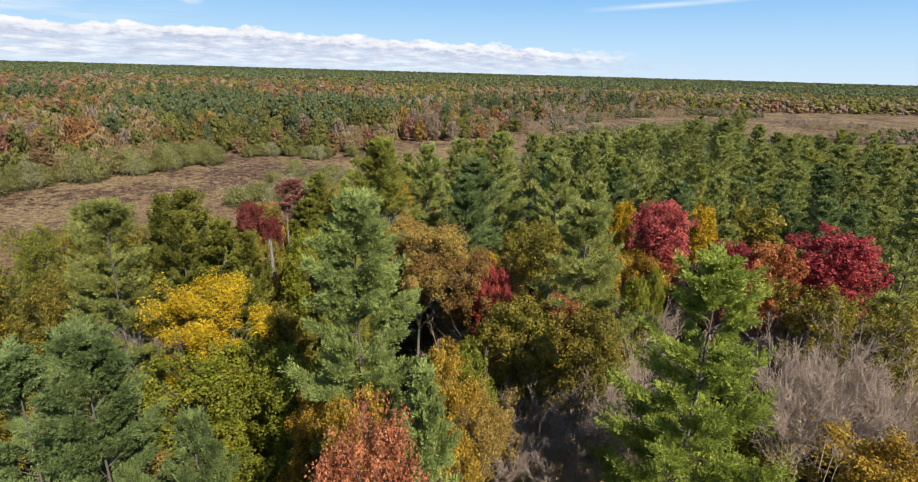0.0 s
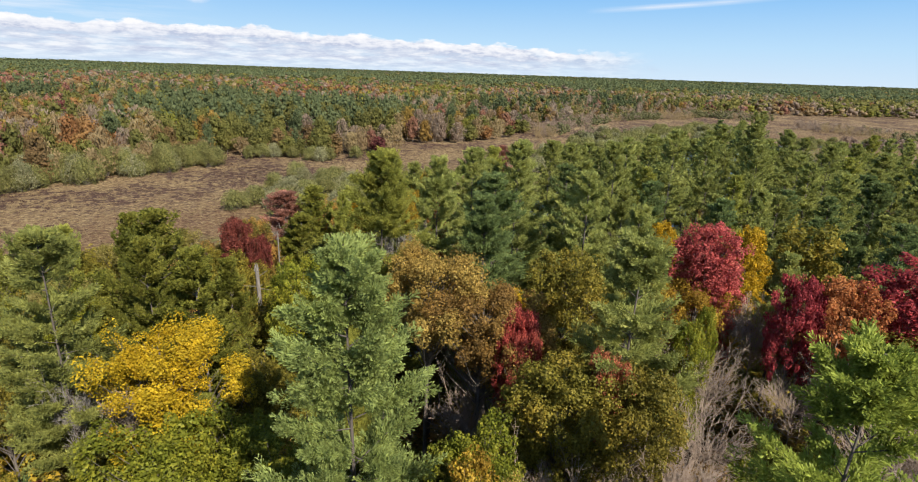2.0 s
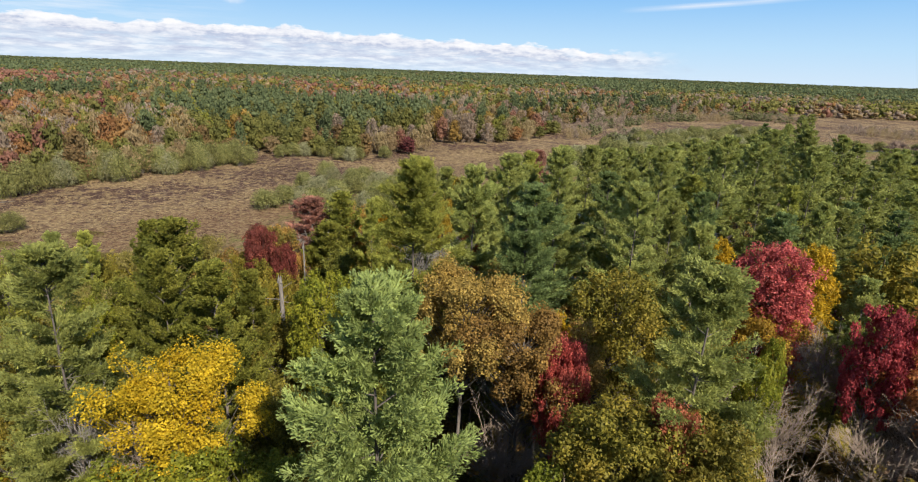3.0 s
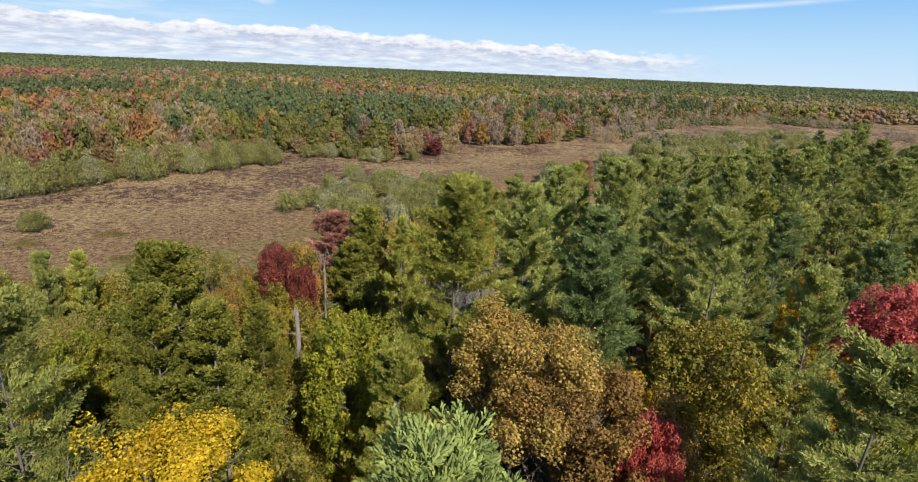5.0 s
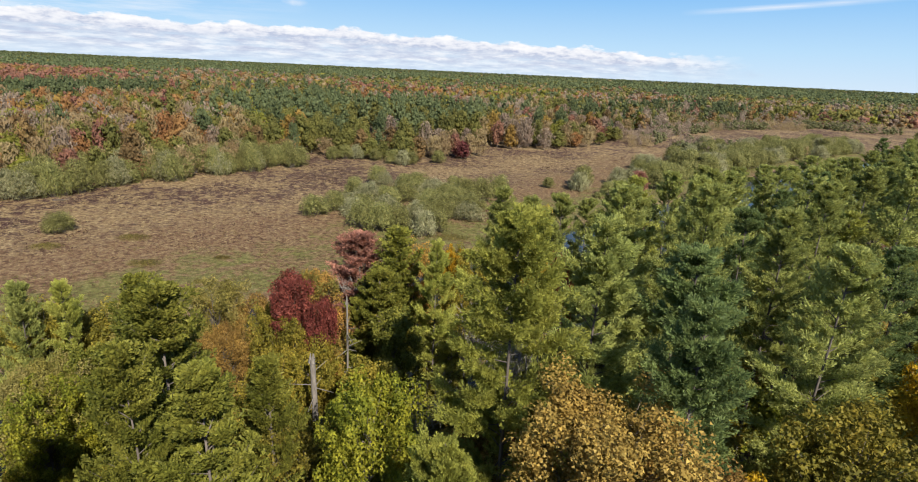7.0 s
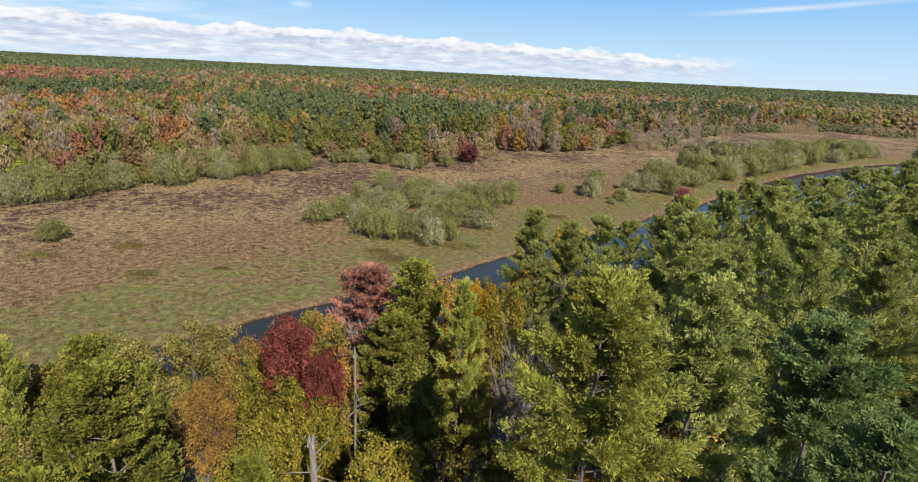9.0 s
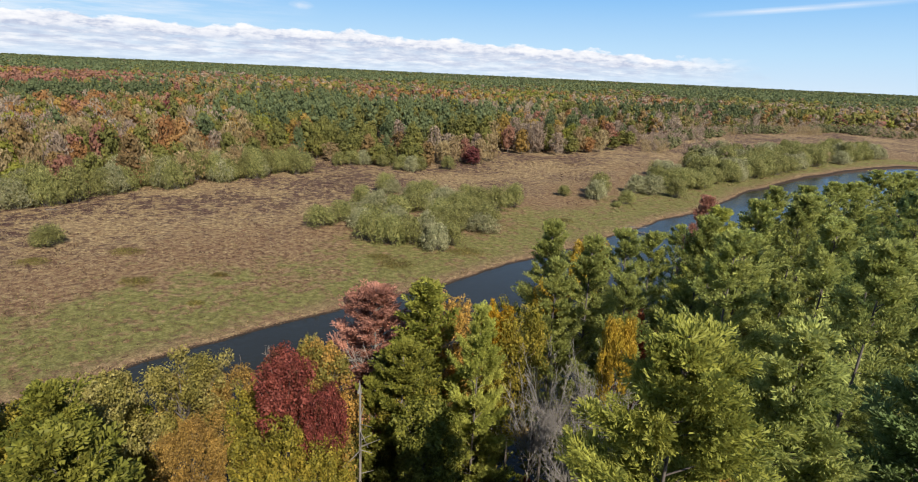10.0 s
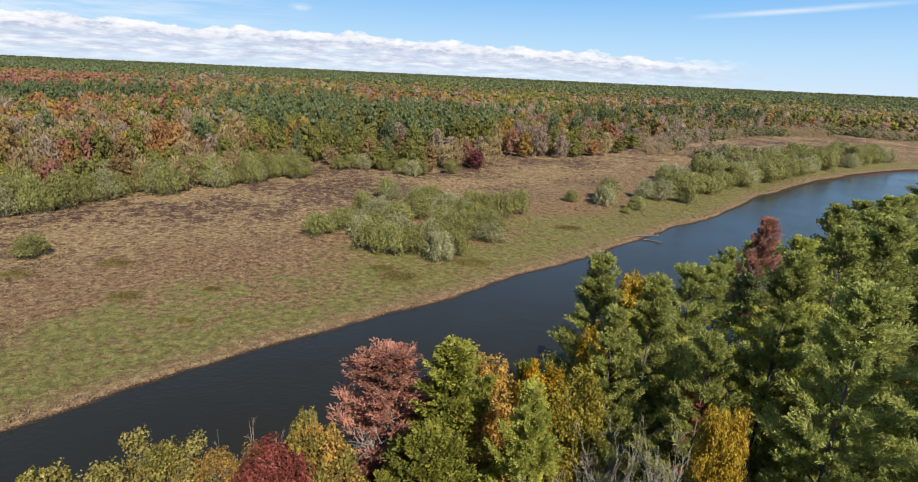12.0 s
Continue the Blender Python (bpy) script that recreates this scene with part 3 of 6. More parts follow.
# ---- clouds, far off ----
def cloud_material():
    m, ns, ls = nodes_of("cloud_bank")
    pos = ns.new("ShaderNodeTexCoord").outputs["Object"]
    sep = ns.new("ShaderNodeSeparateXYZ")
    ls.new(pos, sep.inputs[0])
    az = maths(ns, ls, "ARCTAN2", sep.outputs[0], sep.outputs[1])
    el = maths(ns, ls, "DIVIDE", sep.outputs[2], 4700.0)
    comb = ns.new("ShaderNodeCombineXYZ")
    ls.new(maths(ns, ls, "MULTIPLY", az, 1.0), comb.inputs[0])
    ls.new(maths(ns, ls, "MULTIPLY", el, 2.6), comb.inputs[1])
    puff = noise_of(ns, ls, comb.outputs[0], 24.0, 6.0, 0.55)
    heap = noise_of(ns, ls, comb.outputs[0], 9.0, 3.0, 0.5)
    flat_v = ns.new("ShaderNodeCombineXYZ")
    ls.new(az, flat_v.inputs[0])
    ls.new(maths(ns, ls, "MULTIPLY", el, 10.0), flat_v.inputs[1])
    veil = noise_of(ns, ls, flat_v.outputs[0], 10.0, 6.0, 0.6)

    def rise(v, lo, hi, a=0.0, b=1.0):
        r = ns.new("ShaderNodeMapRange")
        for sock, val in zip(list(r.inputs)[1:5], (lo, hi, a, b)):
            sock.default_value = val
        ls.new(v, r.inputs[0])
        return r.outputs[0]

    # a row of heaps whose tops sink towards the east, with streaks of grey below them
    top = rise(az, -0.30, 0.30, 0.057, 0.036)
    top = maths(ns, ls, "ADD", top, maths(ns, ls, "MULTIPLY_ADD", heap, 0.026, -0.013))
    top = maths(ns, ls, "ADD", top, maths(ns, ls, "MULTIPLY_ADD", puff, 0.030, -0.015))
    over = maths(ns, ls, "SUBTRACT", top, el)
    body = rise(over, 0.0, 0.004)
    east = rise(maths(ns, ls, "ADD", az, maths(ns, ls, "MULTIPLY_ADD", heap, 0.4, -0.2)), 0.14, 0.32, 1.0, 0.0)
    low = rise(el, 0.000, 0.014, 0.45, 1.0)
    gaps = rise(maths(ns, ls, "ADD", maths(ns, ls, "MULTIPLY", puff, 0.4), maths(ns, ls, "ADD", maths(ns, ls, "MULTIPLY", veil, 0.6), rise(over, 0.004, 0.020, 0.25, 0.0))), 0.38, 0.54, 0.62, 1.0)
    alpha = maths(ns, ls, "MULTIPLY", maths(ns, ls, "MULTIPLY", body, east), maths(ns, ls, "MULTIPLY", low, gaps))
    # thin high veil in the west
    high = maths(ns, ls, "MULTIPLY", rise(az, -0.40, -0.75), rise(veil, 0.40, 0.70, 0.0, 0.55))
    alpha = maths(ns, ls, "MAXIMUM", alpha, maths(ns, ls, "MULTIPLY", high, rise(el, 0.03, 0.06)))
    # one small puff by itself
    px_ = maths(ns, ls, "DIVIDE", maths(ns, ls, "ADD", az, 0.438), 0.022)
    py_ = maths(ns, ls, "DIVIDE", maths(ns, ls, "SUBTRACT", el, 0.094), 0.008)
    rr = maths(ns, ls, "ADD", maths(ns, ls, "MULTIPLY", px_, px_), maths(ns, ls, "MULTIPLY", py_, py_))
    alpha = maths(ns, ls, "MAXIMUM", alpha, maths(ns, ls, "MULTIPLY", rise(rr, 0.0, 1.0, 0.45, 0.0), rise(puff, 0.35, 0.6)))
    # a thin streak higher up, in the east
    sy = maths(ns, ls, "ABSOLUTE", maths(ns, ls, "SUBTRACT", el, maths(ns, ls, "MULTIPLY_ADD", az, 0.062, 0.090)))
    sx = maths(ns, ls, "ABSOLUTE", maths(ns, ls, "SUBTRACT", az, 0.36))
    streak = maths(ns, ls, "MULTIPLY", maths(ns, ls, "MULTIPLY", rise(sy, 0.0, 0.0055, 0.6, 0.0), rise(sx, 0.06, 0.16, 1.0, 0.0)), rise(veil, 0.3, 0.6, 0.5, 1.0))
    alpha = maths(ns, ls, "MAXIMUM", alpha, streak)
    curl = noise_of(ns, ls, comb.outputs[0], 62.0, 5.0, 0.6)
    depth_ = maths(ns, ls, "ADD", over, maths(ns, ls, "MULTIPLY_ADD", puff, -0.085, 0.0425))
    depth_ = maths(ns, ls, "ADD", depth_, maths(ns, ls, "MULTIPLY_ADD", curl, -0.050, 0.025))
    depth_ = maths(ns, ls, "ADD", depth_, maths(ns, ls, "MULTIPLY_ADD", veil, -0.040, 0.020))
    shade = rise(depth_, -0.002, 0.042)
    tone = ramp(ns, ls, shade, [(0.0, (0.95, 0.95, 0.97)), (0.30, (0.82, 0.84, 0.91)), (0.62, (0.50, 0.56, 0.72)), (1.0, (0.66, 0.73, 0.86))])
    layer_v = ns.new("ShaderNodeCombineXYZ")
    ls.new(az, layer_v.inputs[0])
    ls.new(maths(ns, ls, "MULTIPLY", el, 6.0), layer_v.inputs[1])
    layer = noise_of(ns, ls, layer_v.outputs[0], 22.0, 6.0, 0.62)
    layers = ramp(ns, ls, layer, [(0.36, (0.52, 0.58, 0.74)), (0.50, (0.68, 0.74, 0.86)), (0.62, (0.90, 0.92, 0.96))])
    tone = mix_colour(ns, ls, rise(over, 0.014, 0.030, 0.0, 0.9), tone, layers)
    blue = ramp(ns, ls, rise(el, 0.0, 0.16), [(0.0, (0.62, 0.77, 0.92)), (0.3, (0.48, 0.71, 0.93)), (1.0, (0.16, 0.46, 0.88))])
    tone = mix_colour(ns, ls, alpha, blue, tone)
    em = node(ns, "ShaderNodeEmission", Strength=0.45)
    ls.new(tone, em.inputs[0])
    fade = ns.new("ShaderNodeMapRange")
    fade.inputs[1].default_value, fade.inputs[2].default_value, fade.inputs[3].default_value, fade.inputs[4].default_value = 0.17, 0.24, 1.0, 0.0
    ls.new(el, fade.inputs[0])
    tr = ns.new("ShaderNodeBsdfTransparent")
    mx = ns.new("ShaderNodeMixShader")
    ls.new(fade.outputs[0], mx.inputs[0])
    ls.new(tr.outputs[0], mx.inputs[1])
    ls.new(em.outputs[0], mx.inputs[2])
    ls.new(mx.outputs[0], ns["Material Output"].inputs[0])
    return m


ang = np.linspace(0, 2 * math.pi, 129)[:-1]
cv = np.concatenate([np.column_stack([np.cos(ang) * 4700, np.sin(ang) * 4700, np.full(128, z)]) for z in (-60.0, 500.0, 1200.0)])
k = np.arange(128)
cf = np.concatenate([np.column_stack([k + r * 128, (k + 1) % 128 + r * 128, (k + 1) % 128 + (r + 1) * 128, k + (r + 1) * 128]) for r in (0, 1)])
clouds = tagged(new("backdrop", mesh_of("backdrop", cv, cf, cloud_material())), "low white and grey cloud bank above the horizon", "clouds", kind="structure")
clouds.location.z = 35.0
clouds.visible_shadow = False


def stand(x, y):
    return float(land(np.array([x], float), np.array([y], float))[0][0])


# ---- the near wood ----
BUILD = {
    # shape, then nearness from -1 to 2
    "pine": {-1: lambda: pine(28.0, 5.6, 11.5, per=62, needle=0.135, slim=0.22, twigs=20.0, whorl=0.64), 0: lambda: pine(28.0, 5.6, 11.0, per=42, needle=0.16, slim=0.23, twigs=16.0, whorl=0.66),
             1: lambda: pine(28.0, 5.4, 10.5, per=32, needle=0.17, slim=0.25, twigs=13.5, whorl=0.68, up=0.14, taper=0.8), 2: lambda: pine(28.0, 5.4, 9.5, per=15, needle=0.25, slim=0.30, twigs=9.5, whorl=0.68, up=0.14, taper=0.8)},
    "slim_pine": {0: lambda: pine(28.0, 4.4, 11.0, per=42, needle=0.16, slim=0.23, twigs=16.0, whorl=0.64, up=0.15, taper=0.75), 1: lambda: pine(28.0, 4.4, 10.5, per=32, needle=0.17, slim=0.25, twigs=13.5, whorl=0.66, up=0.25, taper=0.85), 2: lambda: pine(28.0, 4.4, 9.0, per=15, needle=0.25, slim=0.30, twigs=9.5, whorl=0.66, up=0.25, taper=0.85)},
    "full": {0: lambda: broadleaf(25.0, 5.0, 7.0, 320, 86, leaf=0.115, limbs=3, lobes=15, puff=0.22), 1: lambda: broadleaf(25.0, 5.0, 7.0, 300, 74, leaf=0.115, limbs=4, lobes=16, puff=0.22), 2: lambda: broadleaf(25.0, 5.0, 7.0, 130, 32, leaf=0.25, limbs=8, lobes=14, puff=0.23, core=1.5)},
    "tall": {-1: lambda: broadleaf(25.0, 3.8, 8.5, 330, 90, leaf=0.085, cone=0.35, limbs=3), 0: lambda: broadleaf(25.0, 3.8, 8.5, 280, 74, leaf=0.115, cone=0.35, limbs=3, lobes=14, puff=0.23), 1: lambda: broadleaf(25.0, 3.8, 8.5, 250, 72, leaf=0.115, cone=0.35, limbs=4, lobes=14, puff=0.23), 2: lambda: broadleaf(25.0, 3.8, 8.5, 110, 32, leaf=0.25, cone=0.35, limbs=8, lobes=13, puff=0.24, core=1.5)},
    "spire": {0: lambda: pine(25.0, 4.6, 12.0, per=34, needle=0.14, slim=0.40, twigs=12.0, whorl=0.58, up=0.40, plump=1.15, taper=0.85), 1: lambda: pine(25.0, 4.6, 12.0, per=22, needle=0.18, slim=0.42, twigs=10.0, whorl=0.60, up=0.40, plump=1.2, taper=0.85), 2: lambda: pine(25.0, 4.6, 11.0, per=11, needle=0.28, slim=0.46, twigs=8.0, up=0.40, plump=1.25, taper=0.85)},
    "open": {0: lambda: broadleaf(25.0, 5.2, 6.2, 330, 120, leaf=0.082, limbs=2, lobes=44, puff=0.10, flat=0.85, reach=(0.10, 1.0)), 1: lambda: broadleaf(25.0, 5.4, 7.0, 230, 84, leaf=0.108, limbs=2, lobes=36, puff=0.10, flat=0.9, reach=(0.15, 1.0)), 2: lambda: broadleaf(25.0, 4.8, 7.0, 110, 30, leaf=0.25, limbs=6, lobes=16, puff=0.20, core=1.5)},
    "ball": {0: lambda: broadleaf(25.0, 3.4, 3.6, 240, 80, leaf=0.105, limbs=3, lobes=14, puff=0.24), 1: lambda: broadleaf(25.0, 3.4, 3.6, 230, 70, leaf=0.12, limbs=3, lobes=14, puff=0.24), 2: lambda: broadleaf(25.0, 3.4, 3.6, 120, 40, leaf=0.2, limbs=4, lobes=14, puff=0.24)},
    "dome": {1: lambda: broadleaf(25.0, 4.4, 9.5, 520, 90, leaf=0.105, limbs=5, lobes=30, puff=0.26, reach=(0.25, 0.66)), 2: lambda: broadleaf(25.0, 4.4, 9.5, 240, 46, leaf=0.22, limbs=8, lobes=22, puff=0.28, core=1.5)},
    "egg": {-1: lambda: broadleaf(25.0, 4.4, 6.5, 430, 110, leaf=0.078, limbs=4, lobes=17, puff=0.30), 0: lambda: broadleaf(25.0, 4.4, 6.5, 330, 92, leaf=0.105, limbs=4, lobes=18, puff=0.27), 1: lambda: broadleaf(25.0, 4.4, 6.5, 320, 64, leaf=0.14, limbs=5, lobes=20, puff=0.25, reach=(0.40, 0.82)), 2: lambda: broadleaf(25.0, 4.4, 6.5, 160, 42, leaf=0.22, limbs=8, lobes=17, puff=0.28, core=1.5)},
}
SIZE = {"pine": (28.0, 5.4), "slim_pine": (28.0, 4.4), "full": (25.0, 4.6), "tall": (25.0, 3.6), "spire": (25.0, 4.0), "open": (25.0, 4.6), "egg": (25.0, 4.4), "dome": (25.0, 4.4), "ball": (25.0, 3.4)}
KIND = {"olive": "oak_tree", "russet": "oak_tree", "maroon": "oak_tree", "cedar": "cedar_tree", "lime": "ash_tree", "amber": "poplar_tree", "pale_yellow": "birch_tree", "tan": "beech_tree", "mauve": "beech_tree"}


def nearness(x, y):
    """0 to 2: how far a tree stands from the line that the camera flies along."""
    s = min(max((-10 * x + 30.4 * y) / 1024.0, 0.0), 1.0)
    d = math.hypot(x + 10 * s, y - 30.4 * s)
    return -1 if d < 7 else 0 if d < 15.5 else 1 if d < 32 else 2


LABEL = {
    "pine": "dark green white pine with tufted whorled branches", "blue_pine": "blue-green white pine with soft layered plumes",
    "bright_pine": "tall bright green white pine with upturned plumes",
    "pale_pine": "pale blue-green white pine with soft plumes",
    "yellow_pine": "yellow-green white pine with layered tufted branches", "olive": "olive-green oak still in full leaf",
    "cedar": "dense green tree with lumpy pointed crown", "lime": "yellow-green hardwood turning in autumn",
    "yellow": "bright golden yellow maple in autumn leaf", "pale_yellow": "pale yellow birch with thin autumn leaves",
    "amber": "amber yellow hardwood in autumn leaf", "tan": "tan brown beech with dry thinning leaves",
    "russet": "olive and russet oak turning brown", "orange": "orange maple in autumn leaf", "coral": "coral red maple in autumn leaf",
    "crimson": "deep crimson maple in autumn leaf", "pink_red": "tall pinkish red maple in full leaf", "maroon": "dark maroon red oak in autumn leaf",
    "mauve": "mauve grey hardwood almost bare of leaves", "rust_needle": "dying pine with rust-coloured needles and bare twigs",
}
CACHE = {}


def dress(ob, trunk_me, crown_me, tone):
    """A tree's two parts on shared meshes; the crown's foliage belongs to the object."""
    for n_, me in (("trunk", trunk_me), ("crown", crown_me)):
        o = new(n_, me)
        o.parent = ob
    o.material_slots[0].link = "OBJECT"
    o.material_slots[0].material = foliage(tone)


def tree(shape, tone, x, y, top, width=None, turn=None, plainer=0):
    """A tree of the near wood, by its shape, its foliage's tone, its place, its top's height and its crown's width."""
    near = min(max(nearness(x, y), -1 if -1 in BUILD[shape] else 0) + plainer, 2)
    h, w = SIZE[shape]

    def build(ob):
        if (shape, near) not in CACHE:
            wood, leaves = BUILD[shape][near]()
            CACHE[shape, near] = (mesh_of("trunk", *wood, PINE_BARK if "pine" in shape else LIMB_BARK), mesh_of("crown", *leaves, foliage(tone)))
        dress(ob, *CACHE[shape, near], tone)

    z = stand(x, y)
    s = (top - z) / h
    sw = (width / w) if width else s * RNG.uniform(0.85, 1.15)
    return plant((shape, near, tone), build, "pine_tree" if "pine" in shape else KIND.get(tone, "maple_tree"), LABEL[tone], "tree", "trees of the near wood", x, y, z, (sw, sw, s),
                 RNG.uniform(0, 360) if turn is None else turn, (RNG.normal() * 0.6, RNG.normal() * 0.6))


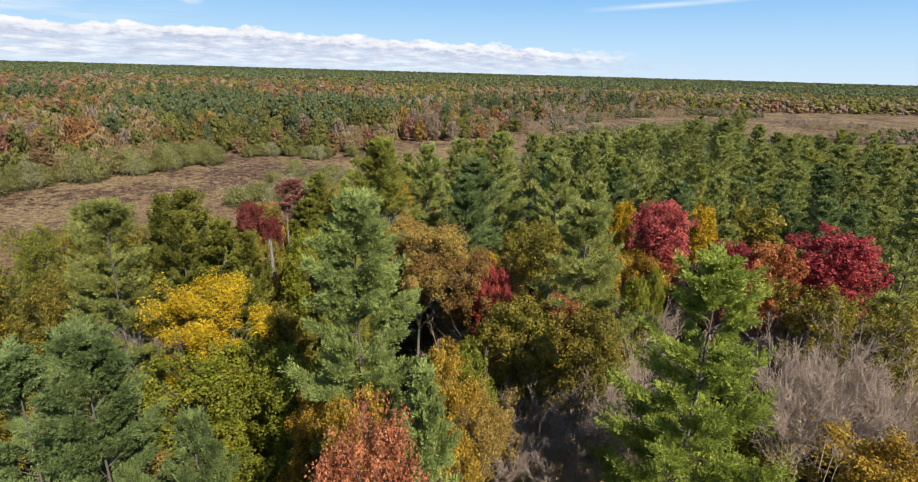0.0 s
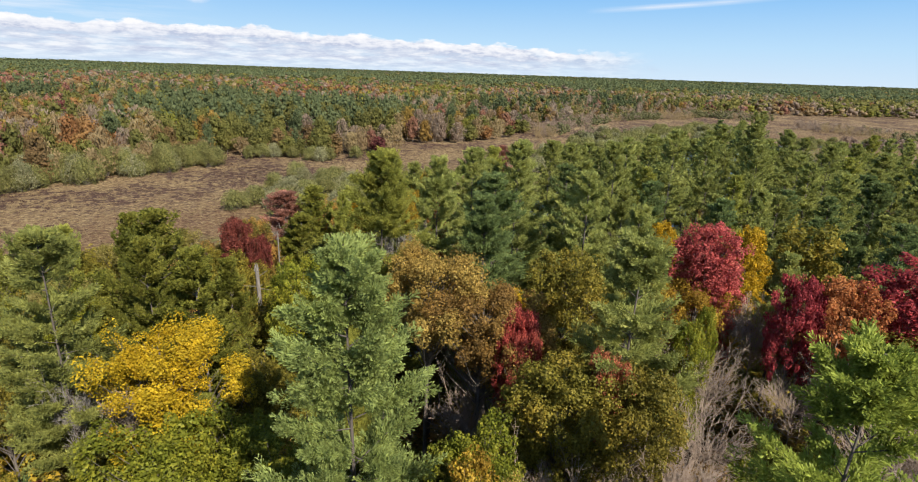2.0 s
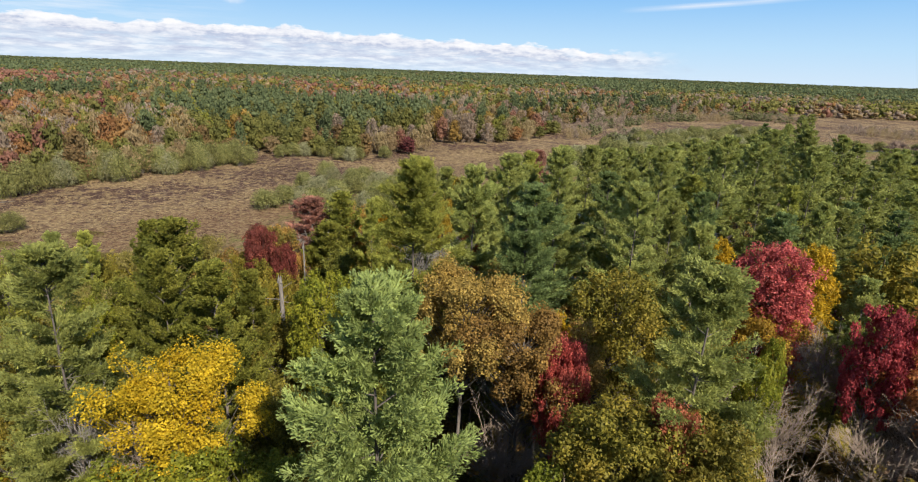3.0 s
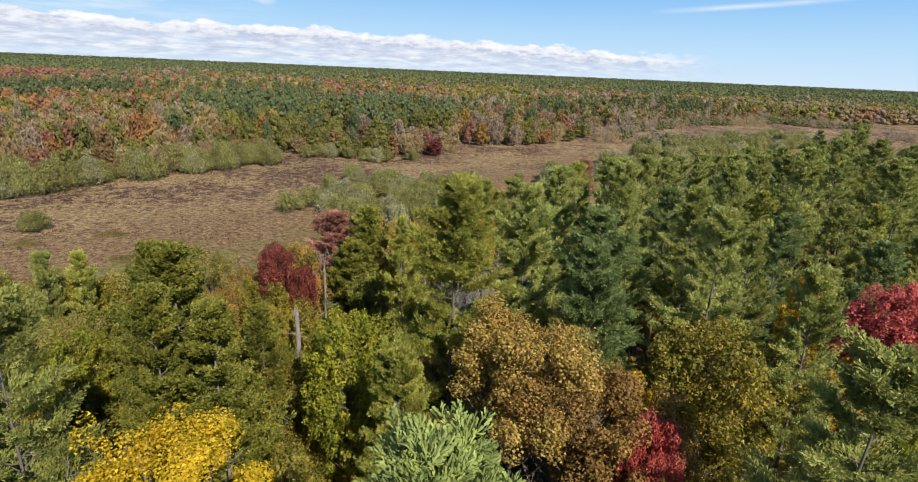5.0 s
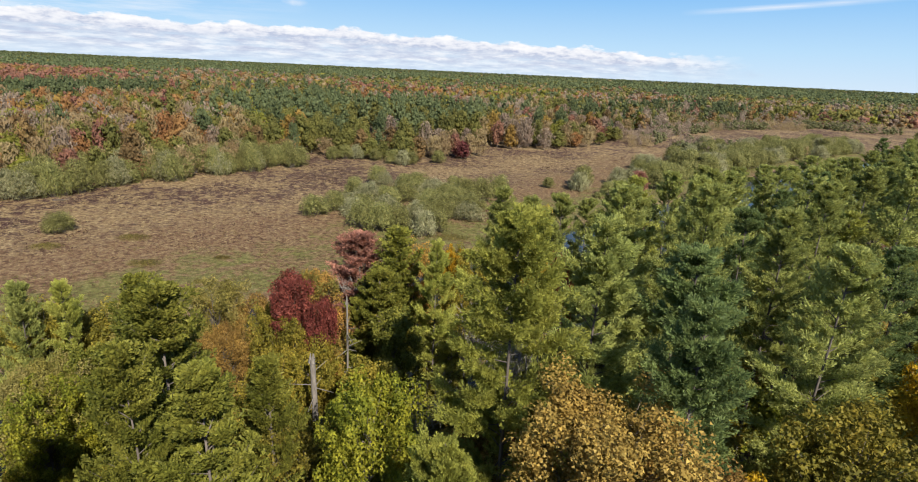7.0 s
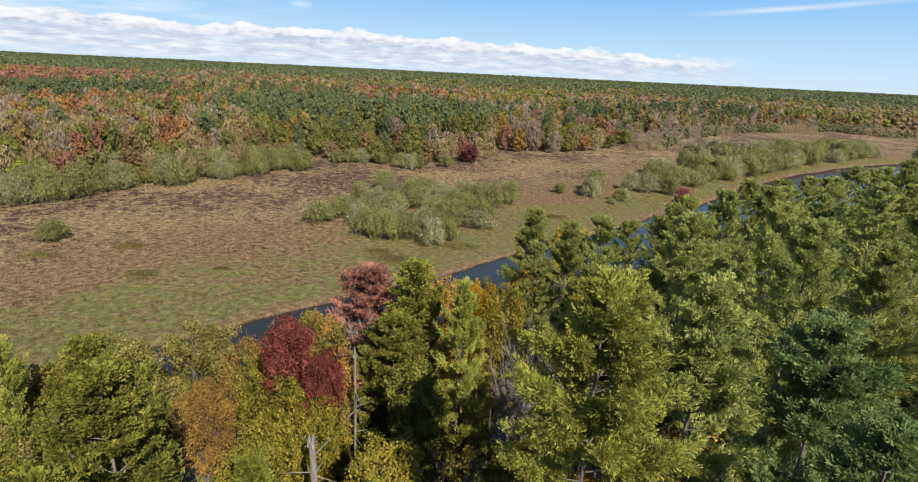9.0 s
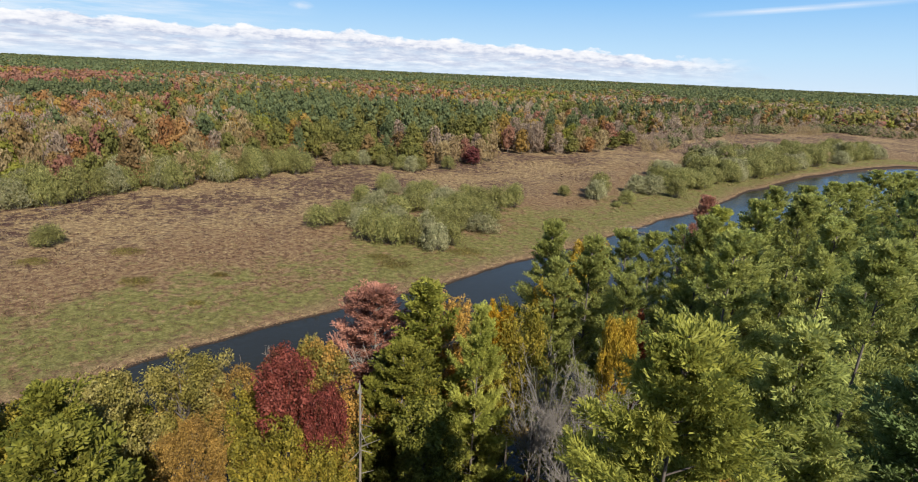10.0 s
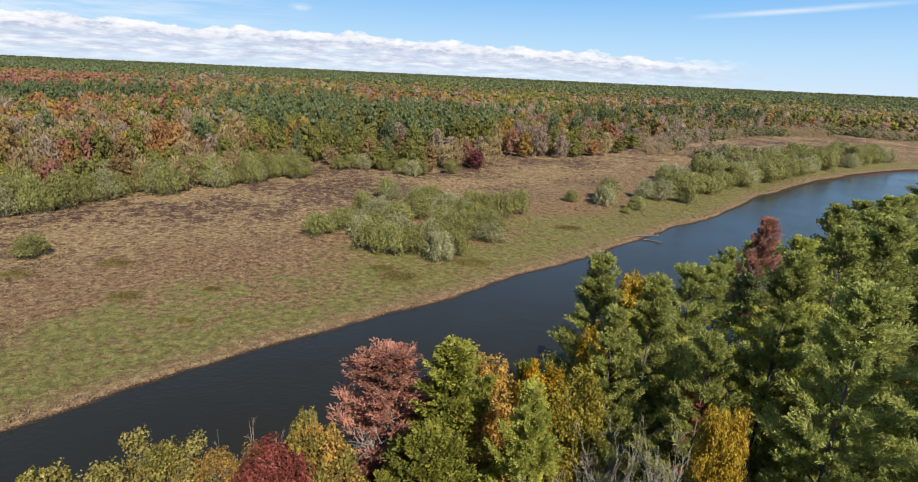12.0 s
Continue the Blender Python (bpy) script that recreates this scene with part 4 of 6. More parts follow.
TREES = [
    # shape, tone, x, y, top, crown width
    ("pine", "pine", -16.8, 24.4, 28.8, 4.8), ("pine", "yellow_pine", -6.8, 29.4, 25.8, 3.8), ("pine", "pale_pine", -3.3, 17.7, 31.0, 5.4), ("pine", "bright_pine", 8.0, 15.3, 29.9, 5.4), ("pine", "pine", 6.4, 25.6, 29.2, 5.6),
    ("pine", "yellow_pine", -5.2, 33.4, 30.9, 5.6), ("slim_pine", "blue_pine", 1.2, 36.8, 29.4, 5.2), ("pine", "pine", 7.5, 39.4, 29.2, 5.4),
    ("slim_pine", "pine", -2.6, 36.0, 30.4, 4.6), ("pine", "pine", 3.1, 43.2, 30.4, 5.2), ("slim_pine", "blue_pine", 0.6, 33.0, 29.0, 4.2),
    ("slim_pine", "pine", 8.8, 32.0, 28.6, 4.2), ("open", "pale_yellow", -24.6, 34.6, 23.4, 3.6),
    ("pine", "blue_pine", -9.8, 13.2, 28.2, 4.6), ("slim_pine", "blue_pine", -7.0, 12.2, 26.2, 3.2), ("pine", "blue_pine", -12.8, 13.8, 27.0, 4.6),
    ("slim_pine", "pale_pine", -0.5, 12.4, 27.5, 3.0), ("pine", "pine", -3.6, 48.4, 26.6, 4.2), ("pine", "pine", 0.4, 47.0, 29.4, 5.2),
    ("pine", "pine", 4.0, 48.0, 30.0, 5.2), ("slim_pine", "pine", -6.9, 54.4, 26.4, 4.6), ("pine", "pine", -2.5, 55.0, 26.2, 4.6),
    ("slim_pine", "pine", 0.6, 53.5, 27.6, 4.4), ("pine", "pine", 5.2, 58.6, 27.6, 4.8), ("pine", "pine", 11.2, 66.0, 26.8, 5.0), ("pine", "pine", 8.0, 61.2, 27.6, 4.8), ("pine", "pine", 10.2, 70.6, 26.4, 4.8), ("slim_pine", "pine", 14.6, 74.0, 25.6, 4.8), ("pine", "pine", 20.4, 82.0, 25.4, 5.4), ("pine", "pine", 16.4, 78.6, 25.4, 5.2), ("pine", "pine", 25.6, 88.6, 24.6, 5.4), ("pine", "pine", 30.4, 94.0, 25.4, 5.6), ("pine", "pine", 34.0, 97.4, 24.8, 5.6), ("pine", "pine", 27.6, 84.0, 25.8, 5.4), ("pine", "pine", 36.2, 88.4, 25.2, 5.6), ("pine", "pine", 31.4, 80.6, 26.2, 5.4), ("pine", "pine", 38.0, 101.6, 24.6, 5.6), ("pine", "pine", 39.5, 93.6, 25.6, 5.6), ("pine", "pine", 42.6, 98.4, 25.0, 5.6), ("pine", "pine", 44.6, 93.0, 25.4, 5.6), ("pine", "pine", 57.0, 111.0, 22.6, 5.6), ("pine", "pine", 61.6, 117.4, 21.8, 5.6), ("pine", "pine", 52.8, 104.6, 23.4, 5.6), ("pine", "pine", 23.0, 85.2, 25.0, 5.4),
    ("pine", "pine", 1.6, 50.4, 27.2, 4.4), ("pine", "pine", 18.6, 55.5, 29.6, 5.4), ("pine", "pine", 13.0, 52.0, 28.6, 5.0), ("slim_pine", "pine", 9.4, 49.0, 28.4, 4.8),
    ("pine", "pine", 21.0, 68.0, 27.4, 5.2), ("slim_pine", "pine", 17.2, 64.4, 27.8, 4.8), ("pine", "pine", 25.4, 70.6, 27.2, 5.2), ("pine", "pine", 26.2, 64.8, 28.2, 5.2), ("pine", "pine", 33.0, 68.0, 27.6, 5.2), ("slim_pine", "pine", 37.0, 72.4, 27.4, 5.0), ("pine", "pine", 30.2, 61.6, 27.8, 5.2), ("pine", "pine", 40.4, 66.0, 27.6, 5.2),
    ("pine", "pine", 40.6, 83.0, 28.2, 5.4), ("pine", "pine", 58.1, 86.9, 25.6, 5.4), ("pine", "pine", 48.0, 86.0, 27.0, 5.4), ("pine", "pine", 34.0, 78.0, 28.4, 5.4),
    ("full", "lime", -6.4, 20.6, 23.6, 4.0), ("tall", "amber", -5.0, 17.0, 24.6, 2.6), ("full", "olive", -8.8, 26.5, 22.8, 3.6), ("full", "lime", -8.6, 22.6, 23.0, 3.6),
    ("open", "yellow", -12.2, 23.9, 26.3, 5.0), ("full", "lime", -11.3, 21.4, 23.2, 4.8), ("egg", "crimson", 2.0, 28.2, 25.3, 2.1),
    ("dome", "pink_red", 14.7, 36.6, 27.5, 4.8), ("egg", "orange", 19.0, 30.4, 26.0, 3.6), ("egg", "crimson", 23.2, 31.4, 26.8, 5.4),
    ("egg", "crimson", 17.4, 31.2, 26.0, 2.4), ("egg", "olive", 3.5, 23.6, 25.4, 4.4), ("egg", "olive", 6.1, 23.6, 25.2, 3.8), ("ball", "coral", 5.2, 23.9, 25.7, 1.9),
    ("egg", "coral", -1.9, 10.3, 28.2, 2.9), ("tall", "amber", -3.0, 13.8, 26.8, 2.4), ("tall", "amber", -0.6, 15.6, 27.5, 2.6), ("open", "tan", 1.0, 17.4, 24.8, 2.8), ("full", "lime", 0.6, 20.4, 24.0, 3.4),
    ("open", "tan", -2.5, 30.6, 27.8, 5.6), ("open", "tan", 0.4, 29.6, 26.4, 5.2), ("open", "tan", 2.6, 30.0, 25.0, 3.6), ("tall", "yellow", 2.3, 31.6, 25.2, 2.2),
    ("full", "olive", 5.0, 31.9, 26.6, 4.6), ("tall", "yellow", 19.6, 41.4, 26.2, 3.6), ("tall", "yellow", 13.2, 40.6, 26.6, 2.8), ("full", "olive", 24.0, 42.0, 26.4, 4.6),
    ("full", "olive", 20.6, 28.0, 24.4, 4.4), ("full", "olive", 23.4, 26.4, 24.2, 4.4), ("open", "amber", 15.6, 15.6, 24.2, 4.2),
    ("tall", "lime", 11.0, 28.8, 24.8, 2.2), ("tall", "lime", 12.8, 31.4, 24.4, 1.5), ("open", "amber", 13.8, 34.4, 24.6, 4.2),
    ("ball", "maroon", -17.2, 41.6, 25.3, 2.5), ("ball", "maroon", -15.2, 41.8, 24.2, 1.8), ("full", "olive", -16.8, 41.0, 23.0, 3.4), ("full", "olive", -15.4, 41.2, 22.4, 3.0), ("spire", "cedar", -14.6, 36.2, 21.4, 3.2), ("tall", "russet", -15.8, 42.8, 25.0, 3.0), ("full", "russet", -17.6, 40.2, 19.4, 3.8),
    ("open", "pale_yellow", -21.2, 42.2, 24.7, 3.6), ("tall", "pale_yellow", -22.6, 39.2, 25.0, 2.8), ("open", "tan", -19.8, 41.0, 23.0, 3.2), ("open", "tan", -20.0, 44.4, 23.2, 3.0), ("open", "tan", -22.0, 43.4, 23.0, 3.0), ("tall", "pale_yellow", -24.4, 41.4, 23.6, 2.6), ("full", "olive", -25.4, 40.4, 23.2, 3.6), ("full", "olive", -28.6, 38.4, 22.8, 3.6), ("full", "olive", -27.0, 37.0, 24.2, 3.4), ("tall", "olive", -25.4, 38.8, 23.2, 3.0), ("full", "cedar", -29.8, 35.6, 24.4, 3.6), ("tall", "lime", -23.4, 41.0, 22.6, 2.8), ("full", "olive", -18.4, 42.6, 22.6, 3.0),
    ("tall", "cedar", -18.3, 39.2, 19.5, 3.3), ("spire", "cedar", -20.4, 36.2, 26.4, 4.0), ("spire", "cedar", -17.7, 33.4, 27.4, 5.0), ("spire", "cedar", -13.8, 30.4, 26.3, 4.8),
    ("spire", "cedar", -16.4, 30.4, 26.8, 3.8), ("spire", "cedar", -14.0, 34.0, 24.4, 3.6), ("full", "lime", -9.2, 32.3, 25.6, 3.6), ("full", "olive", -13.2, 35.2, 21.6, 3.4), ("tall", "olive", -11.3, 37.9, 23.4, 3.6), ("full", "olive", -21.4, 26.0, 24.4, 3.4),
    ("spire", "cedar", -12.2, 46.0, 26.0, 5.2), ("spire", "cedar", -13.2, 44.0, 24.4, 4.8), ("tall", "cedar", -11.0, 42.0, 24.2, 3.3), ("full", "russet", -11.7, 48.5, 25.2, 3.6), ("ball", "yellow", -9.2, 48.6, 25.2, 1.9), ("tall", "russet", -16.2, 44.6, 25.0, 2.4), ("open", "pale_yellow", -23.6, 40.2, 24.4, 3.2),
    ("full", "olive", -8.2, 48.6, 25.0, 3.4), ("tall", "pale_yellow", -17.2, 45.8, 24.2, 1.4), ("ball", "amber", -6.1, 52.9, 25.0, 1.9), ("ball", "amber", -4.4, 56.8, 26.4, 2.6), ("ball", "amber", -4.2, 44.2, 27.4, 1.4),
    ("tall", "orange", -3.4, 49.6, 25.4, 2.4), ("tall", "amber", 10.4, 34.0, 25.0, 2.8), ("full", "olive", 7.0, 34.2, 25.4, 4.8),
    ("slim_pine", "yellow_pine", -9.9, 45.0, 26.2, 3.2), ("slim_pine", "pine", -4.8, 52.2, 26.4, 4.2), ("pine", "pine", -0.6, 58.0, 25.2, 4.4), ("slim_pine", "yellow_pine", 2.4, 56.6, 27.4, 4.4), ("slim_pine", "pine", -6.4, 50.2, 25.6, 3.6),
    # along the near bank, to the west
    ("slim_pine", "pine", -26.4, 35.6, 25.4, 3.0), ("slim_pine", "yellow_pine", -24.6, 36.6, 25.2, 2.8), ("full", "lime", -24.0, 33.8, 22.6, 3.2), ("spire", "cedar", -28.6, 31.2, 23.0, 3.6),
    ("full", "olive", -29.8, 29.0, 25.6, 4.0), ("pine", "pine", -31.4, 26.0, 26.0, 4.6), ("spire", "cedar", -34.0, 23.6, 25.4, 4.6), ("tall", "olive", -26.0, 38.4, 23.6, 2.9), ("spire", "cedar", -28.0, 26.6, 25.6, 4.0),
    ("full", "olive", -25.0, 25.2, 25.4, 4.0), ("tall", "cedar", -23.4, 36.8, 23.4, 3.1), ("full", "olive", -16.6, 44.2, 21.8, 3.3), ("spire", "cedar", -14.0, 43.8, 22.6, 3.3),
    ("full", "olive", -15.6, 37.4, 22.8, 3.4), ("spire", "cedar", -10.0, 51.6, 23.0, 3.8), ("full", "olive", -12.8, 44.2, 22.6, 3.1),
]
for shape, tone, x, y, top, w in TREES:
    tree(shape, tone, x, y, top + (0.9 if "pine" in shape and y > 50 else 0.0), w)  # pines end in a thin leader


def bare_tree(x, y, top, width, bark="twig"):
    def build(ob):
        pair = bare(23.0, 4.0, 6.5)
        o = new("branch", mesh_of("branch", *pair, TWIG_BARK if bark == "twig" else GREY_BARK))
        o.parent = ob
    z = stand(x, y)
    s = (top - z) / 23.0
    return plant(("bare", bark), build, "bare_tree", "leafless hardwood with grey twigs", "tree", "bare trees", x, y, z, (width / 4.0, width / 4.0, s), RNG.uniform(0, 360))


for x, y, top, w in [(5.6, 25.0, 21.6, 3.4), (7.8, 22.6, 21.8, 3.6), (3.6, 22.4, 21.5, 3.0), (9.6, 20.6, 21.8, 3.4), (6.0, 20.0, 21.0, 3.6), (1.8, 20.4, 22.0, 2.8), (19.2, 25.0, 22.4, 4.2), (21.6, 26.0, 23.6, 3.8),
                     (17.2, 22.0, 22.4, 4.2), (20.4, 20.6, 22.4, 4.2), (-18.9, 45.8, 23.6, 2.0), (-20.4, 45.6, 22.8, 1.6), (-14.4, 24.6, 25.0, 2.6), (16.8, 34.0, 25.0, 3.6)]:
    bare_tree(x, y, top + (1.7 if y < 27 and x > 0 else 0.0), w)
for x, y, top, w in [(2.6, 18.6, 21.4, 2.8), (3.8, 19.8, 21.2, 3.0), (4.8, 21.4, 21.6, 3.0), (4.4, 18.0, 21.0, 2.8), (5.6, 18.6, 20.8, 3.0), (7.2, 18.8, 21.2, 3.0), (7.4, 20.6, 21.4, 3.2), (8.8, 19.0, 21.6, 2.8),
                     (15.6, 20.8, 22.0, 3.6), (16.4, 23.4, 22.6, 3.6), (18.6, 21.0, 22.2, 3.8), (18.8, 23.0, 22.6, 3.8), (21.8, 22.6, 22.6, 3.8), (20.2, 23.8, 22.8, 3.4)]:
    bare_tree(x, y, top + (1.7 if y < 27 and x > 0 else 0.0), w)
for i in range(26):
    bx, by = np.random.default_rng(60 + i).uniform((-1, 20), (22, 38))
    if by > 19 + 0.25 * bx:
        bare_tree(bx, by, 21.5 + 2.5 * (i % 5) / 4, 3.0 + 0.8 * (i % 3))
for x, y, top, w in [(-4.3, 46.4, 24.6, 2.8), (-6.2, 46.6, 24.2, 3.0), (-16.4, 24.4, 25.0, 2.4), (-9.2, 38.6, 23.0, 2.6), (-5.4, 44.6, 22.6, 3.0), (-7.2, 45.4, 23.6, 2.6)]:
    bare_tree(x, y, top, w, "grey")


def dying_pine(x, y, top, width, lean=(0, 0)):
    """A pine with rust needles, and grey bare twigs at its sides."""
    def build(ob):
        wood, leaves = pine(26.0, 3.4, 7.0, per=30, needle=0.15, slim=0.28, twigs=15.0, whorl=0.48, up=0.35, plump=1.1, taper=0.7)
        side = bare(26.2, 3.0, 4.6, 20, 6)
        for n_, pair, mat in (("trunk", wood, DEAD_WOOD), ("crown", leaves, foliage("rust_needle")), ("bare_twig", side, GREY_BARK)):
            part(n_, pair, mat, ob)
    z = stand(x, y)
    return plant("dying", build, "dying_pine", LABEL["rust_needle"], "tree", "dying pines", x, y, z, (width / 3.4, width / 3.4, (top - z) / 26.0), RNG.uniform(0, 360), lean)


dying_pine(-14.8, 46.7, 25.5, 4.7)
dying_pine(3.7, 64.2, 27.4, 2.5)


def snag(x, y, top, radius):
    """A dead trunk, broken off at the top, with stubs of limbs."""
    z = stand(x, y)
    h = top - z
    path = trunk_path(h, 0.03)
    zz = h * (0.55 + 0.44 * RNG.random(22))
    s = at_height(path, zz)
    d = unit(randn(22) * np.array([1, 1, 0.25]))
    e = s + d * (0.3 + 0.8 * RNG.random((22, 1)))
    spl = at_height(path, np.full(5, h - 0.1)) + randn(5) * radius * 0.4
    ob = tagged(new("snag"), "weathered grey dead trunk with broken stubs", "dead tree", "standing dead trunks")
    part("trunk", trunk_mesh(path, radius * 1.5, radius * 0.7, 9), DEAD_WOOD, ob)
    for q, w in zip(s, e):
        part("stub", sticks(q[None], w[None], 0.03, 0.01, 4), DEAD_WOOD, ob)
    for q in spl:
        part("splinter", sticks(q[None], q[None] + np.array([0, 0, 0.15 + 0.4 * RNG.random()]), 0.08, 0.01, 4), DEAD_WOOD, ob)
    ob.location = (x, y, z)


snag(-13.7, 37.1, 23.0, 0.17)
snag(-14.1, 42.3, 23.3, 0.07)

# gaps in the wood, as lines with a width, and the lower trees before the dying pine
GAPS = [((-16, 28), (-30, 40), 3.8), ((3.3, 33), (8.5, 45), 2.3), ((-5.8, 45.2), (-3.5, 55), 2.6), ((2.8, 19.4), (8.6, 20.2), 2.4), ((15.6, 21.8), (21.0, 22.4), 2.4)]


def off_line(x, y, a, b):
    dx, dy = b[0] - a[0], b[1] - a[1]
    s = min(max(((x - a[0]) * dx + (y - a[1]) * dy) / (dx * dx + dy * dy), 0.0), 1.0)
    return math.hypot(x - a[0] - s * dx, y - a[1] - s * dy)


def in_gap(x, y):
    return any(off_line(x, y, a, b) < w for a, b, w in GAPS)


def bank_top(x, y):
    """How tall a tree stands where the wood drops towards the river."""
    if y < 48:
        return 40.0
    d, az = math.hypot(x + 9.9, y - 30.4), math.degrees(math.atan2(x + 9.9, y - 30.4))
    return max(35.2 - d * (0.362 - 0.0062 * (az - 4)), 13.0) if az < 34 else 40.0


# trees that fill the wood between
taken = [(t[2], t[3]) for t in TREES]
fill = []
frng = np.random.default_rng(21)
cand = frng.uniform((-48, 13), (100, 150), (40000, 2))
gap, side = river_gap(cand[:, 0], cand[:, 1])
for (x, y), g, s in zip(cand, gap, side):
    if s > 0 or g < 1.5 or (y > 100 and g > 12):
        continue
    if x < -0.90 * y - 4 or x > 0.86 * y + 3 or x > 76 or in_gap(x, y):
        continue
    space = 3.3 if y < 31 else 3.9 if y < 60 else 4.6
    if all((x - a) ** 2 + (y - b) ** 2 > space * space for a, b in taken):
        taken.append((x, y))
        fill.append((x, y, g))
for x, y, g in fill:
    piny = float(smooth(-10, 4, np.array(x - 0.25 * (y - 35)) + (6 if y > 42 else 0)))
    r = frng.random()
    bank = g < 9 and x < -6
    if y > 31 and not bank and frng.random() < 0.12 + 0.80 * piny:
        tone = "pine" if r < 0.62 else "blue_pine" if r < 0.88 else "yellow_pine"
        tree("pine" if frng.random() < 0.5 else "slim_pine", tone, x, y, min(frng.uniform(24.5, 28.0), bank_top(x, y), 24.0 if off_line(x, y, (-4, 46), (3, 63.8)) < 2.6 else 40.0), None)
    else:
        tone = frng.choice(["olive", "cedar", "lime", "russet", "amber", "tan", "olive", "cedar"])
        tree("spire" if tone == "cedar" or r > 0.8 else "full" if r < 0.5 else "tall", tone, x, y, min(frng.uniform(17.5, 21.5) if y < 31 or bank else frng.uniform(20.0, 23.5), bank_top(x, y)), 4.6)

# lower growth under and between the tall trees
low = []
cand = frng.uniform((-34, 13), (72, 108), (15000, 2))
gap, side = river_gap(cand[:, 0], cand[:, 1])
for (x, y), g_, s_ in zip(cand, gap, side):
    if s_ > 0 or g_ < 0.5 or x < -0.90 * y - 3 or x > 0.86 * y + 3:
        continue
    if all((x - a) ** 2 + (y - b) ** 2 > 2.0 for a, b in taken) and all((x - a) ** 2 + (y - b) ** 2 > (10.0 if y < 62 else 22.0) for a, b in low):
        low.append((x, y))
        tone = frng.choice(["olive", "cedar", "lime", "tan", "russet", "olive", "amber", "maroon"], p=[0.22, 0.2, 0.14, 0.14, 0.12, 0.1, 0.05, 0.03])
        tree("full", tone, x, y, (frng.uniform(12.0, 15.0) if g_ < 10 else frng.uniform(7.0, 10.0)) if in_gap(x, y) else frng.uniform(11.0, 17.0), frng.uniform(4.0, 5.6), None, 1 if nearness(x, y) < 0 else 2)
for x, y, top in [(-20.0, 31.2, 16.0), (-22.4, 33.2, 17.0), (-24.4, 35.0, 18.0), (-18.0, 29.6, 14.0), (-23.6, 30.6, 16.5), (-26.0, 33.0, 18.0), (-21.0, 28.6, 15.0), (-26.6, 29.8, 18.0), (-15.6, 28.4, 13.0),
                  (-10.5, 34.6, 18.0), (-12.0, 39.6, 17.5), (-9.6, 36.6, 18.5), (-8.2, 40.0, 19.0), (-6.8, 43.0, 19.0), (-11.2, 44.6, 18.5), (-15.0, 46.0, 17.5)]:
    if river_gap(np.array([x]), np.array([y]))[0][0] > 0.5:
        tree("full", "olive", x, y, top, 4.8, None, 1)


# ---- willow bushes on the marsh, each a thing of its own ----
def bush(x, y, height, width, tone="willow"):
    def build(ob):
        wood, leaves = shrub(4.0, 5.0, 16, 4000, 0.21)
        part("stem", wood, LIMB_BARK, ob)
        part("crown", leaves, foliage(tone), ob)
    label = "grey-green willow bush on the open marsh" if tone == "willow" else "silvery willow bush on the open marsh"
    return plant(("bush", tone), build, "willow_bush", label, "bush", "willow bushes", x, y, stand(x, y) - 0.05, (width / 5, width / 5, height / 4), RNG.uniform(0, 360))


brng = np.random.default_rng(5)
for x, y, h, w, tone in [
    (-43, 130, 5.4, 7, "willow"), (-38.5, 129, 5.4, 7, "willow"), (-34.5, 131, 5.2, 6.5, "willow"), (-28.5, 128, 5.0, 6, "silver_willow"), (-31, 131.5, 5.0, 6, "silver_willow"), (-26, 132, 4.2, 5, "willow"),
    (-24, 163, 5.4, 7, "willow"), (-20, 165, 5.6, 7, "willow"), (-16, 171, 5.6, 7, "willow"), (-28, 167, 5.2, 7, "willow"),
    (8, 190, 5.4, 7, "silver_willow"), (9.5, 197, 6.0, 7.5, "willow"), (16.5, 186, 3.6, 5, "willow"), (-1.4, 191, 3.0, 4.5, "willow"), (13.5, 182, 1.4, 3, "willow"),
    (22, 204, 5.4, 7, "silver_willow"), (27, 204, 5.6, 8, "silver_willow"), (34, 202, 5.4, 6, "willow"), (-100, 108, 3.6, 6, "willow")]:
    bush(x, y, h * 1.4, w * 1.1, tone)
for i in range(46):  # the clump's middle
    u, v = brng.random(2)
    bush(-56 + 36 * u + brng.normal() * 1.5, 138 + (46 - 26 * u) * v + 8 * (u - 0.5), brng.uniform(4.8, 7.2), brng.uniform(6.5, 9.5), "silver_willow" if brng.random() < 0.25 else "willow")
for i in range(128):  # along the river, upstream
    s = brng.random() ** 0.8
    p = np.array([36, 208]) * (1 - s) + np.array([176, 352]) * s + np.array([-0.75, 0.66]) * (abs(brng.normal()) * 15 * (0.5 + s) + 2)
    bush(p[0], p[1], brng.uniform(7.0, 10.5), brng.uniform(7.5, 11), "silver_willow" if brng.random() < 0.2 else "willow")
for i in range(104):  # the belt in front of the far wood
    s = brng.random() * 1.04 - 0.04
    p = np.array([-134, 118]) * (1 - s) + np.array([-88, 196]) * s
    p = p + np.array([-0.86, 0.5]) * (abs(brng.normal()) * 11 + 1) + brng.normal(size=2) * 1.0
    if math.hypot(p[0] + 128.2, p[1] - 143.0) < 5.5:
        continue
    bush(p[0], p[1], brng.uniform(7.0, 11.0), brng.uniform(5.5, 8.5), "silver_willow" if brng.random() < 0.2 else "willow")
